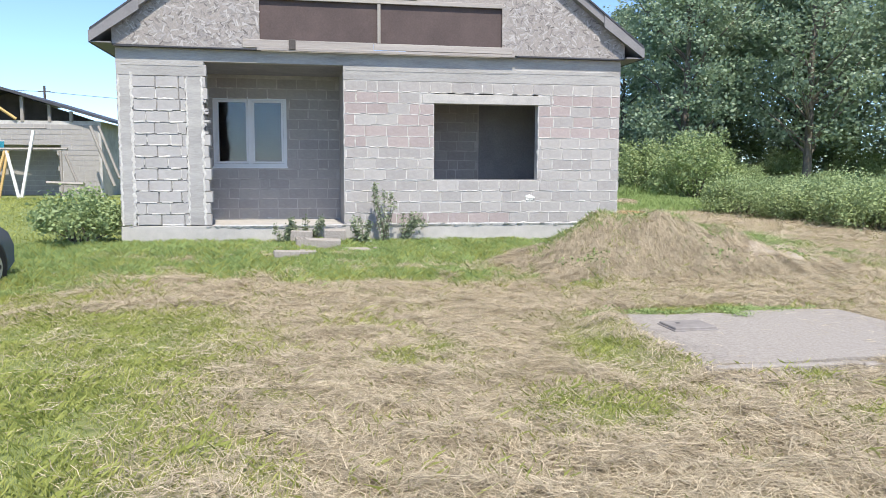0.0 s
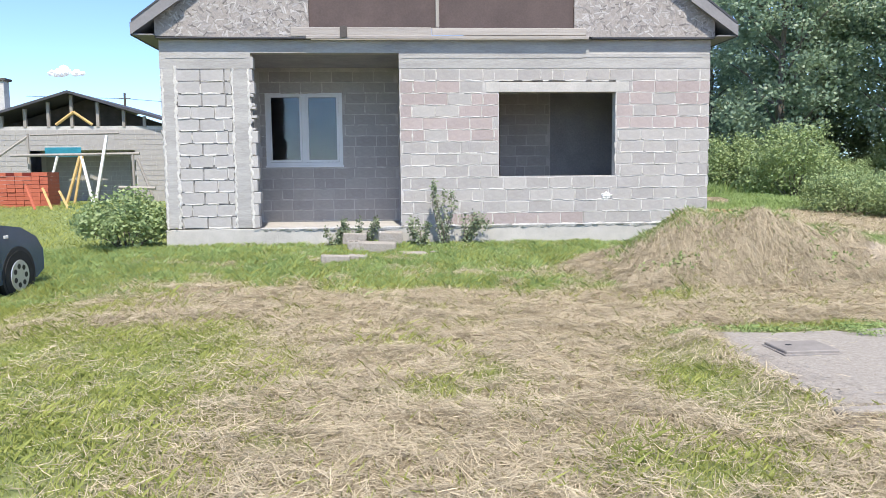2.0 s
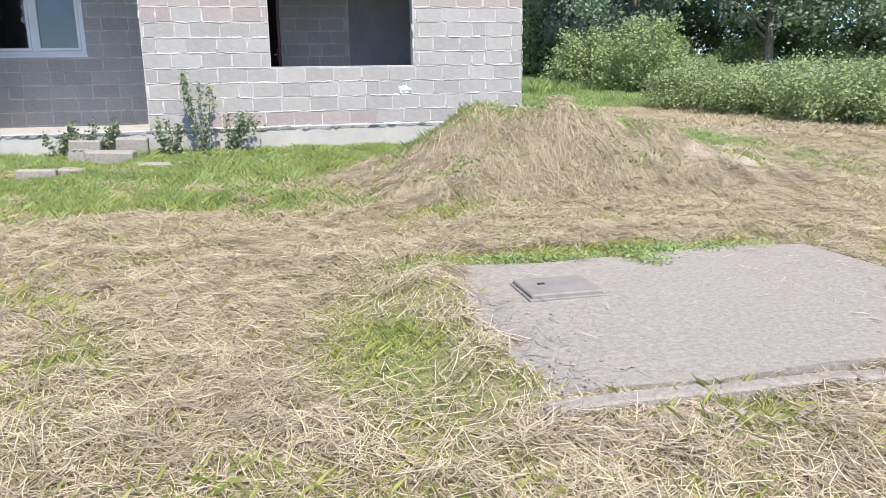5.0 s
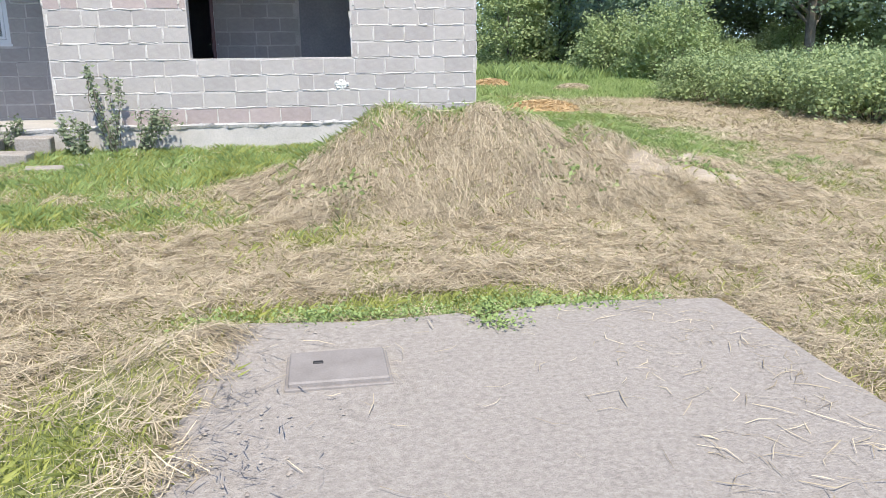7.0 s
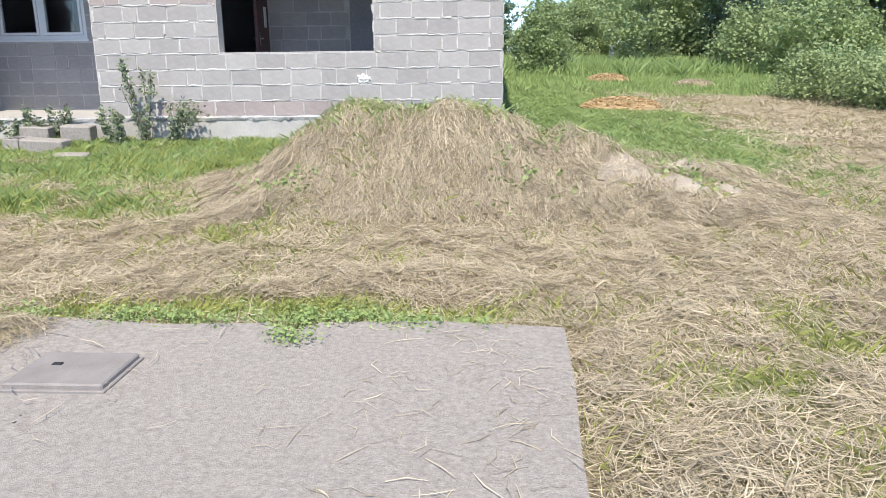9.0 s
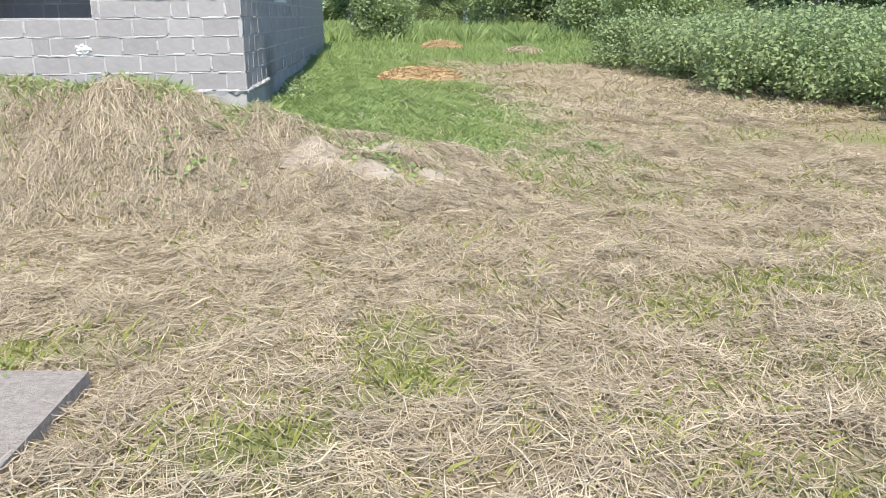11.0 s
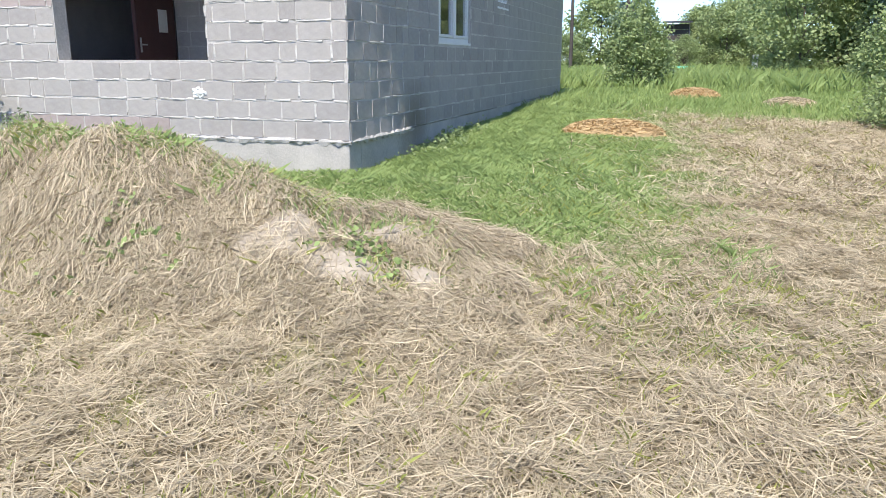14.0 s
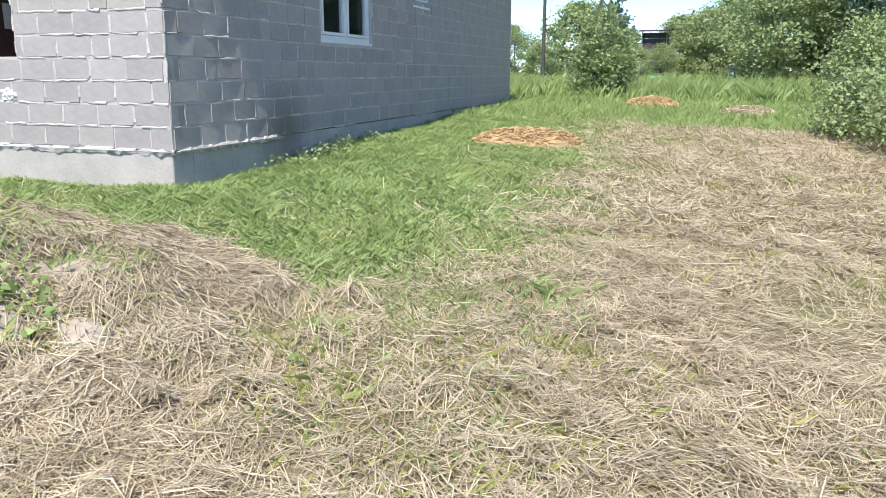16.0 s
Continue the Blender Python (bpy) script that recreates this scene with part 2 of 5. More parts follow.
def mound_h(x, y):
    """The overgrown heap of earth in front of the house."""
    ridge = np.interp(x, [2.6, 3.3, 3.9, 4.5, 5.1, 5.6, 6.1, 7.0, 7.6, 8.1, 8.6, 9.2], [0, .06, .34, .66, .80, .82, .70, .46, .30, .17, .06, 0])
    front = 10.05 + 0.25 * np.cos((x - 5.6) * 0.9)
    prof = np.where(y < 11.6, step(0, 1, (y - front) / (11.6 - front)), 1 - step(11.6, 13.2, y))
    return ridge * prof * (1 + 0.3 * (vnoise(x, y, 0.55) - 0.5)) + 0.10 * prof * (vnoise(x, y, 0.22) - 0.5) * (ridge > 0.02)


def ground_z(x, y):
    x, y = np.asarray(x, float), np.asarray(y, float)
    base = np.interp(y, [-50, 0, 5, 8.6, 11, 14.5, 20, 30, 45, 70, 300], [-.15, -.18, -.2, -.19, -.05, .20, .22, .38, .62, .8, .8])
    base = base + 0.14 * (1 - step(-2, 2.5, x)) * (1 - step(9, 13, y)) * step(3, 7, y) * step(-4.0, -2.4, x)
    base = base + 0.09 * np.exp(-((x - 3.3) / 0.28) ** 2) * step(5.9, 6.2, y) * (1 - step(8.2, 8.5, y)) * (0.4 + 1.2 * vnoise(x, y, 0.3))
    base = base - 0.10 * step(8.5, 12, x) * step(10, 13, y) * (1 - step(24, 28, y))
    base = base + 0.14 * step(14.5, 25, y) * (1 - step(7, 10, x)) * (1 - step(28, 33, y))
    near = (np.abs(x) < 60) & (y < 80)
    return base + near * (0.05 * (vnoise(x, y, 1.7) - 0.5) + 0.04 * (vnoise(x, y, 0.45) - 0.5) + 0.035 * (vnoise(x, y, 0.24) - 0.5)) + mound_h(x, y)


def gz(x, y):
    return float(ground_z(x, y))


def green_at(x, y):
    """Share of green against cut straw, 0..1, over the plan."""
    x, y = np.asarray(x, float), np.asarray(y, float)
    n1, n2 = vnoise(x, y, 1.6), vnoise(x + 40, y, 0.5)
    n = 0.5 * n1 + 0.5 * n2
    blob = lambda cx, cy, rx, ry: np.exp(-(((x - cx) / rx) ** 2 + ((y - cy) / ry) ** 2))
    g = 0.02 + 2.2 * np.clip(n - 0.55, 0, 1)
    g = np.maximum(g, (1 - step(-1.6, 0.2, x + 0.9 * (n - 0.5))) * (1 - step(8.2, 9.6, y)) * (0.7 + 0.5 * n))
    g = np.maximum(g, (1 - step(-3.4, -1.4, x)) * (0.2 + 0.75 * n))
    strip = (0.35 + 0.65 * step(0.3, 0.55, vnoise(x, y + 70, 0.45))) * step(10.6, 11.2, y + 0.8 * (n - 0.5) + 0.10 * x) * (1 - step(3.0, 3.7, x + 0.5 * (n - 0.5))) * (y < 14.6)
    g = np.maximum(g, strip)
    g = np.maximum(g, step(12.6, 13.2, y) * (x < 7.5))
    east = step(10.9, 13.3, y + 1.6 * (n - 0.5)) * step(5.8, 6.2, x) * (1 - step(8.5, 10.5, x + 0.9 * (n - 0.5) + 0.03 * (y - 14)))
    g = np.maximum(g, east)
    g = np.maximum(g, step(22.6, 23.6, y + 1.2 * (n - 0.5)))
    g = np.maximum(g, 0.9 * blob(2.9, 7.0, 0.42, 1.3) * (0.6 + n))
    g = np.maximum(g, 0.9 * blob(2.2, 5.2, 0.6, 0.45))
    g = np.maximum(g, 1.1 * blob(4.6, 8.62, 1.7, 0.22))
    g = np.maximum(g, 0.3 * blob(9.7, 11.1, 0.6, 0.6) * (0.5 + n))
    g = np.maximum(g, 0.25 * blob(9.4, 8.9, 0.7, 0.5) * (0.5 + n))
    g = np.maximum(g, 0.3 * blob(7.3, 7.0, 0.6, 1.2) * (0.5 + n))
    m = mound_h(x, y)
    crest = (m > 0.55 - 0.12 * np.abs(x - 5.6)) * step(11.35, 11.7, y) * 0.8
    g = np.where(m > 0.06, np.maximum(np.clip(1.5 * (n2 - 0.62), 0, 1), crest), g)
    return np.clip(g, 0, 1)

# ---- ground ----
def axis(lo, hi, d, far):
    near = np.arange(lo, hi + 1e-6, d)
    out = d * 1.35 ** np.arange(1, 60)
    tail = np.cumsum(out)
    tail = tail[tail < far]
    return np.r_[lo - tail[::-1], near, hi + tail]


gx, gy = axis(-8, 14, 0.11, 900), axis(0, 24, 0.11, 900)
X, Y = np.meshgrid(gx, gy, indexing="ij")
V = np.c_[X.ravel(), Y.ravel(), ground_z(X.ravel(), Y.ravel())]
nx, ny = len(gx), len(gy)
I = (np.arange(nx - 1)[:, None] * ny + np.arange(ny - 1)[None]).ravel()
F = np.c_[I, I + ny, I + ny + 1, I + 1]
M_GROUND = bpy.data.materials.new("thatch_and_soil")
M_GROUND.use_nodes = True
n_, l_ = M_GROUND.node_tree.nodes, M_GROUND.node_tree.links
b_ = n_["Principled BSDF"]
b_.inputs["Roughness"].default_value = 0.95
b_.inputs["Specular IOR Level"].default_value = 0.1
at_ = n_.new("ShaderNodeAttribute")
at_.attribute_name = "green"
tc_ = n_.new("ShaderNodeTexCoord")


def two(scale, a, b):
    t = n_.new("ShaderNodeTexNoise")
    t.inputs["Scale"].default_value, t.inputs["Detail"].default_value, t.inputs["Roughness"].default_value = scale, 8, 0.7
    l_.new(tc_.outputs["Object"], t.inputs["Vector"])
    r = n_.new("ShaderNodeValToRGB")
    r.color_ramp.elements[0].position, r.color_ramp.elements[1].position = 0.33, 0.67
    r.color_ramp.elements[0].color, r.color_ramp.elements[1].color = (*a, 1), (*b, 1)
    l_.new(t.outputs["Fac"], r.inputs["Fac"])
    return r.outputs["Color"], t.outputs["Fac"]


straw_c, bf_ = two(22, (0.15, 0.12, 0.08), (0.46, 0.38, 0.25))
green_c, _ = two(16, (0.13, 0.17, 0.06), (0.29, 0.33, 0.13))
mx_ = n_.new("ShaderNodeMix")
mx_.data_type = "RGBA"
l_.new(at_.outputs["Fac"], mx_.inputs["Factor"])
l_.new(straw_c, mx_.inputs["A"])
l_.new(green_c, mx_.inputs["B"])
l_.new(mx_.outputs["Result"], b_.inputs["Base Color"])
bp_ = n_.new("ShaderNodeBump")
bp_.inputs["Strength"].default_value, bp_.inputs["Distance"].default_value = 0.8, 0.03
l_.new(bf_, bp_.inputs["Height"])
l_.new(bp_.outputs[0], b_.inputs["Normal"])
ground = from_np("ground", V, F, M_GROUND)
tagged(ground, "mown meadow ground with straw thatch and an earth heap", "ground", kind="structure")
ga = ground.data.attributes.new("green", "FLOAT", "POINT")
ga.data.foreach_set("value", green_at(V[:, 0], V[:, 1]).astype(np.float32))


def blocked(x, y):
    """Where nothing grows or lies: the house, the slab, the car."""
    house = (x > -3.25) & (x < 6.2) & (y > 14.42) & (y < 27.8)
    slab = (x > 3.30 + 0.5 * vnoise(x, y, 0.35)) & (x < 6.40) & (y > 6.02) & (y < 8.30)
    return house | slab


def scatter(n, box_, keep):
    """n places over a rectangle of the plan, kept with the chance that keep(x, y) gives."""
    x, y = rng.uniform(box_[0], box_[1], n), rng.uniform(box_[2], box_[3], n)
    ok = (rng.random(n) < keep(x, y)) & ~blocked(x, y)
    return x[ok], y[ok]


def straws(name, x, y, length, width, m, lift=0.02, tilt=0.16, mess=0.75, level=None, tuft=0.05):
    """Dry cut stalks that lie on the ground in drifts and raised, tangled tufts."""
    n = len(x)
    ang = 2 * np.pi * vnoise(x + 90, y, 0.45) * 2.2 + rng.normal(0, mess, n)
    L = length * rng.uniform(0.4, 1.3, n)
    w = width * rng.uniform(0.6, 1.4, n)
    dx, dy = np.cos(ang) * L / 2, np.sin(ang) * L / 2
    bend = rng.normal(0, 0.16, n) * L
    px, py = -np.sin(ang), np.cos(ang)
    up = rng.random(n) ** 2 * lift * (0.6 + 1.6 * vnoise(x, y, 0.35))
    if level is None:
        up = up + tuft * rng.random(n) * (step(0.45, 0.85, vnoise(x, y + 30, 0.16)) + 0.7 * step(0.5, 0.85, vnoise(x + 60, y, 0.38)))
    tz = np.abs(rng.normal(0, tilt, n)) * L
    P = []
    for k, (s, ww) in enumerate(((-1, 0.5), (0, 1.0), (1, 0.4))):
        cx, cy = x + s * dx + (s == 0) * px * bend, y + s * dy + (s == 0) * py * bend
        cz = (ground_z(cx, cy) if level is None else level) + 0.006 + up + (s == 0) * L * 0.04 + (s == 1) * tz
        for q in (-1, 1):
            P.append(np.c_[cx + q * px * w * ww / 2, cy + q * py * w * ww / 2, cz + q * rng.normal(0, 0.2, n) * w])
    V = np.stack(P, 1).reshape(-1, 3)
    b = np.arange(n)[:, None] * 6
    F = np.concatenate([b + np.array([0, 2, 3, 1]), b + np.array([2, 4, 5, 3])])
    ob = from_np(name, V, F, m)
    return ob


def blades(name, x, y, height, width, m, lean=0.45):
    """Standing grass blades, each a bent, tapering leaf."""
    n = len(x)
    ang = rng.uniform(0, 2 * np.pi, n)
    H = height * rng.uniform(0.45, 1.25, n) * (0.55 + 0.9 * vnoise(x, y, 0.4))
    w = width * rng.uniform(0.6, 1.3, n)
    ln = np.abs(rng.normal(0, lean, n)) * H
    lx, ly = np.cos(ang) * ln, np.sin(ang) * ln
    px, py = -np.sin(ang) * w / 2, np.cos(ang) * w / 2
    z = ground_z(x, y) - 0.004
    V = np.stack([np.c_[x - px, y - py, z], np.c_[x + px, y + py, z], np.c_[x + lx * .35 + px * .8, y + ly * .35 + py * .8, z + H * .6],
                  np.c_[x + lx, y + ly, z + H]], 1).reshape(-1, 3)
    b = np.arange(n)[:, None] * 4
    F = np.concatenate([b + np.array([0, 1, 2]), b + np.array([0, 2, 3])])
    return from_np(name, V, F, m)


SOIL = ((7.25, 11.15, .45), (7.65, 11.0, .3), (8.16, 11.17, .16), (7.75, 11.55, .3))


def patchy(x, y):
    bare = sum(np.exp(-(((x - a) / s_) ** 2 + ((y - b) / (0.55 * s_)) ** 2)) for a, b, s_ in SOIL)
    return (0.4 + 0.6 * step(0.25, 0.6, 0.6 * vnoise(x, y + 30, 0.16) + 0.4 * vnoise(x + 60, y, 0.38))) * np.clip(1 - 0.65 * bare, 0.3, 1)



dry = lambda x, y: np.clip(1.05 - green_at(x, y), 0.12, 1) ** 1.4 * patchy(x, y)
grn = lambda x, y: np.clip(green_at(x, y) + 0.09 + 0.10 * step(8.5, 10.5, x), 0, 1)
x, y = scatter(760000, (-3.5, 12.5, 2.0, 14.2), lambda x, y: dry(x, y) * step(1.8, 3.4, y))
tagged(straws("cut_straw", x, y, 0.17, 0.0042, M_STRAW, mess=1.7), "loose dry cut straw strewn over the meadow", "straw", kind="stuff")
x, y = scatter(135000, (2.6, 9.4, 9.6, 13.5), lambda x, y: (mound_h(x, y) > 0.05) * (1 - 0.75 * green_at(x, y)) * patchy(x, y))
tagged(straws("heap_straw", x, y, 0.19, 0.005, M_OLDSTRAW, 0.04, 0.10, 3.0, None, 0.05), "dry straw lying over the earth heap", "straw", kind="stuff")
x, y = scatter(120000, (8.0, 15.5, 14.0, 24.5), dry)
tagged(straws("mown_straw", x, y, 0.20, 0.0075, M_STRAW, 0.03, 0.2, 1.4, tuft=0.05), "pale mown hay drying on the meadow", "straw", kind="stuff")
x, y = scatter(480000, (-6.5, 12.5, 1.0, 12.0), lambda x, y: grn(x, y) * step(0.8, 3.2, y))
tagged(blades("short_grass", x, y, 0.06, 0.005, M_GRASS, 0.8), "short green grass growing through the straw", "grass", kind="stuff")
x, y = scatter(150000, (-9, 4.2, 10.2, 14.5), lambda x, y: 0.9 * green_at(x, y) ** 1.5)
tagged(blades("house_grass", x, y, 0.085, 0.006, M_LUSH, 0.7), "lush green grass along the house front", "grass", kind="stuff")
x, y = scatter(330000, (3.8, 10.2, 10.8, 24.0), lambda x, y: 0.95 * green_at(x, y) ** 1.3)
tagged(blades("side_grass", x, y, 0.06, 0.0065, M_LUSH, 0.9), "lush green grass beside the house wall", "grass", kind="stuff")
x, y = scatter(90000, (-6, 4.2, 10.4, 14.4), lambda x, y: 0.9 * green_at(x, y) * vnoise(x, y, 0.5))
tagged(blades("pale_grass", x, y, 0.09, 0.005, M_GRASS, 0.6), "yellowing grass among the lush grass", "grass", kind="stuff")
x, y = scatter(26000, (8.0, 15.0, 13.0, 24.0), lambda x, y: 0.25 + 0.75 * vnoise(x, y, 0.8))
tagged(blades("stubble_grass", x, y, 0.07, 0.008, M_GRASS, 0.7), "short yellow-green stubble under the drying hay", "grass", kind="stuff")
x, y = scatter(9000, (3.6, 8.6, 11.2, 12.6), lambda x, y: (mound_h(x, y) > 0.1) * np.exp(-((y - 11.75) / 0.35) ** 2) * vnoise(x, y, 0.3))
tagged(blades("crest_grass", x, y, 0.10, 0.005, M_LUSH, 0.5), "ragged grass standing along the top of the heap", "grass", kind="stuff")
x, y = scatter(60000, (2, 16, 22.5, 33), lambda x, y: 0.5 + 0.5 * vnoise(x, y, 2.0))
tagged(blades("uncut_grass", x, y, 0.13, 0.013, M_LUSH), "ankle-high uncut grass", "grass", kind="stuff")
x, y = scatter(90000, (-2, 24, 31.5, 50), lambda x, y: 0.5 + 0.5 * vnoise(x, y, 2.0))
tagged(blades("meadow_grass", x, y, 0.42, 0.02, M_LUSH), "tall uncut meadow grass", "grass", kind="stuff")
x, y = scatter(80000, (-22, -3.4, 8, 30), lambda x, y: 0.2 + 0.8 * green_at(x, y))
tagged(blades("yard_grass", x, y, 0.07, 0.011, M_GRASS, 0.8), "rough yellow-green grass of the yard", "grass", kind="stuff")
x, y = rng.uniform(3.5, 6.35, 1500), rng.uniform(6.1, 8.25, 1500)
ok = rng.random(1500) < 0.06 + 0.75 * step(5.0, 6.2, x) * vnoise(x, y, 0.4) ** 1.2
tagged(straws("slab_straw", x[ok], y[ok], 0.16, 0.004, M_STRAW, 0.004, 0.02, 0.9, -0.117), "stray straw blown over the concrete slab", "straw", kind="stuff")

# ---- concrete slab with its hatch ----
def slab_thing():
    e = empty("concrete_slab", pose(0, 0, 0), "weathered grey concrete slab with a crumbling front kerb", "slab")
    bm = bmesh.new()
    top = [(3.12, 8.18), (3.55, 8.31), (4.2, 8.27), (4.78, 8.30), (4.92, 8.16), (5.1, 8.29), (5.7, 8.32), (6.42, 8.29), (6.40, 7.5), (6.36, 6.9), (6.34, 5.95),
           (5.6, 5.98), (4.8, 6.02), (4.2, 6.0), (3.7, 6.06), (3.34, 6.05), (3.42, 6.5), (3.26, 6.9), (3.45, 7.3), (3.2, 7.7)]
    vs = [bm.verts.new((a, b, -0.125 + 0.012 * math.sin(3 * a + 2 * b))) for a, b in top]
    f = bm.faces.new(vs)
    r = bmesh.ops.extrude_face_region(bm, geom=[f])
    for v in r["geom"]:
        if isinstance(v, bmesh.types.BMVert):
            v.co.z -= 0.3
    bmesh.ops.recalc_face_normals(bm, faces=bm.faces)
    part("slab_top", bm, M_SLAB, e)
    for i in range(4):
        a0, a1 = 3.36 + i * 0.745, 3.36 + (i + 1) * 0.745 - 0.012
        m = pose(0, 0, 0, 0.6 * (i % 2), 0, 0.5 - 0.3 * i)
        boxpart("kerb", (a0, a1, 5.86 + 0.01 * (i % 2), 5.955, -0.40, -0.115 - 0.012 * (i % 3)), M_SLAB, e, bevel=0.012)
    return e


slab_thing()
hatch = empty("hatch_cover", pose(4.055, 7.56, -0.116), "flat square steel hatch cover lying on the concrete slab", "hatch")
boxpart("lid", (-0.235, 0.235, -0.19, 0.19, -0.012, 0.022), M_HATCH, hatch, bevel=0.008)
boxpart("rim", (-0.25, 0.25, -0.205, 0.205, -0.03, -0.004), M_HATCH, hatch, bevel=0.004)
boxpart("grip", (-0.12, -0.07, 0.02, 0.05, 0.018, 0.028), M_BLACK, hatch, "dark grip slot")


def crumbs(name, x, y, z, size, m, label):
    """Loose angular crumbs of concrete, five-cornered lumps of uneven size."""
    n = len(x)
    sz = size * rng.uniform(0.35, 1.4, n) ** 1.5
    a = rng.uniform(0, 6.28, n)
    P = []
    for k in range(4):
        t = a + k * np.pi / 2 + rng.uniform(-0.4, 0.4, n)
        q = sz * rng.uniform(0.7, 1.2, n)
        P.append(np.c_[x + np.cos(t) * q, y + np.sin(t) * q, z - 0.2 * sz])
    P.append(np.c_[x + rng.normal(0, 0.2, n) * sz, y + rng.normal(0, 0.2, n) * sz, z + sz * rng.uniform(0.4, 0.9, n)])
    V = np.stack(P, 1).reshape(-1, 3)
    b = np.arange(n)[:, None] * 5
    F = np.concatenate([b + np.array([k, (k + 1) % 4, 4]) for k in range(4)])
    return tagged(from_np(name, V, F, m), label, "rubble", kind="stuff")


n = 130
x, y = np.r_[3.45 + np.abs(rng.normal(0, 0.22, n)), rng.uniform(3.4, 6.35, n)], np.r_[rng.uniform(6.0, 8.25, n), 6.06 + np.abs(rng.normal(0, 0.5, n))]
crumbs("concrete_crumbs", x, y, np.full(2 * n, -0.122), 0.009, M_CRUMB, "crumbs of weathered concrete on the slab")
n = 500
x = rng.uniform(3.3, 6.4, n)
y = 5.80 - np.abs(rng.normal(0, 0.11, n))
crumbs("kerb_rubble", x, y, ground_z(x, y) + 0.01, 0.028, M_CRUMB, "broken concrete rubble before the slab edge")
# dry twigs along the slab's crumbling side
x, y = 3.4 + np.abs(rng.normal(0, 0.2, 260)), rng.uniform(6.0, 8.2, 260)
tagged(straws("dry_twigs", x, y, 0.10, 0.005, M_WOODV, 0.015, 0.1, 1.5, -0.118), "dry grey twigs and roots on the slab edge", "twigs", kind="stuff")

# ---- house ----
FX0, FX1, FY, FZ = -3.2, 6.15, 14.48, 0.53     # front wall: ends, face, top of the plinth
REAR, COURSE = 27.75, 0.2045
BEAM = FZ + 13 * COURSE


def unit_block(name, material, seed):
    """One rough block: a chamfered unit box, its face towards -y, scaled where it is laid."""
    r = random.Random(seed)
    bm = bmesh.new()
    j = lambda s: r.uniform(-s, s)
    back = [bm.verts.new((a, 0.5, b)) for a, b in ((-.5, -.5), (.5, -.5), (.5, .5), (-.5, .5))]
    mid = [bm.verts.new((a + j(.008), -.25, b + j(.02))) for a, b in ((-.5, -.5), (.5, -.5), (.5, .5), (-.5, .5))]
    fr = [bm.verts.new((a * .972 + j(.012), -.5 + j(.10), b * .95 + j(.03))) for a, b in ((-.5, -.5), (0.05, -.5), (.5, -.5), (.5, .5), (-0.05, .5), (-.5, .5))]
    bm.faces.new(fr[::1])
    for i in range(4):
        k = (i + 1) % 4
        bm.faces.new((back[i], back[k], mid[k], mid[i]))
    bm.faces.new((mid[0], mid[1], fr[2], fr[1], fr[0]))
    bm.faces.new((mid[1], mid[2], fr[3], fr[2]))
    bm.faces.new((mid[2], mid[3], fr[5], fr[4], fr[3]))
    bm.faces.new((mid[3], mid[0], fr[0], fr[5]))
    bmesh.ops.recalc_face_normals(bm, faces=bm.faces)
    me = bpy.data.meshes.new(name)
    bm.to_mesh(me)
    bm.free()
    me.materials.append(material)
    return me


def courses(u0, u1, z0, n, holes, seed, blen=0.40, joint=0.012, skip=0.0):
    """Rectangles (u, z, du, dz) of a running bond of n courses, cut by holes (u0, u1, z0, z1)."""
    r = random.Random(seed)
    out = []
    for c in range(n):
        a, b = z0 + c * COURSE + joint / 2, z0 + (c + 1) * COURSE - joint / 2
        spans = [(u0, u1)]
        for h in holes:
            if h[2] < (a + b) / 2 < h[3]:
                nxt = []
                for s in spans:
                    if h[0] > s[0]:
                        nxt.append((s[0], min(s[1], h[0])))
                    if h[1] < s[1]:
                        nxt.append((max(s[0], h[1]), s[1]))
                spans = [s for s in nxt if s[1] - s[0] > 0.04]
        for s in spans:
            u = u0 - (blen / 2 if c % 2 else 0) + r.uniform(-0.04, 0.04)
            while u < s[1]:
                blen_ = blen * (0.5 if r.random() < 0.07 else 1.0)
                l, h_ = max(u, s[0]), min(u + blen_, s[1])
                if h_ - l > 0.07 and r.random() >= skip:
                    out.append(((l + h_) / 2, (a + b) / 2, h_ - l - joint * r.uniform(0.7, 1.5), b - a - r.uniform(0, 0.008)))
                u += blen_
    return out


wall_s = boxpart("wall_south", (0.75, FX1 - 0.002, FY + 0.001, FY + 0.2, FZ, FZ + 4 * COURSE), M_MORTAR, bevel=0)
def add_box(ob, *dims):
    bm = bmesh.new()
    bm.from_mesh(ob.data)
    bx(bm, *dims)
    bm.to_mesh(ob.data)
    bm.free()


W0, W1, WZ0, WZ1 = 2.44, 4.49, 1.348, 2.79      # the empty window opening
add_box(wall_s, 0.75, W0 + 0.006, FY + 0.001, FY + 0.2, WZ0, BEAM)
add_box(wall_s, W1 - 0.006, FX1 - 0.006, FY + 0.001, FY + 0.2, WZ0, BEAM)
add_box(wall_s, W0, W1, FY + 0.001, FY + 0.2, 2.99, BEAM)
tagged(wall_s, "unplastered grey concrete block wall with pale mortar", "wall", kind="structure")
wall_p = boxpart("wall_south_pier", (FX0 + 0.01, -1.75, FY + 0.016, FY + 0.22, FZ, BEAM), M_GAP, bevel=0)
tagged(wall_p, "old block pier with open dark joints", "wall", kind="structure")
for a, b in ((FX0, -2.96), (-2.03, -1.76)):
    boxpart("concrete_column", (a, b, FY - 0.004, FY + 0.2, FZ, BEAM), M_CONC, wall_p, "rough cast concrete column", bevel=0.012)
wall_e = boxpart("wall_east", (FX1 - 0.2, FX1 - 0.001, FY + 0.2, 17.49, FZ, BEAM), M_MORTAR, bevel=0)
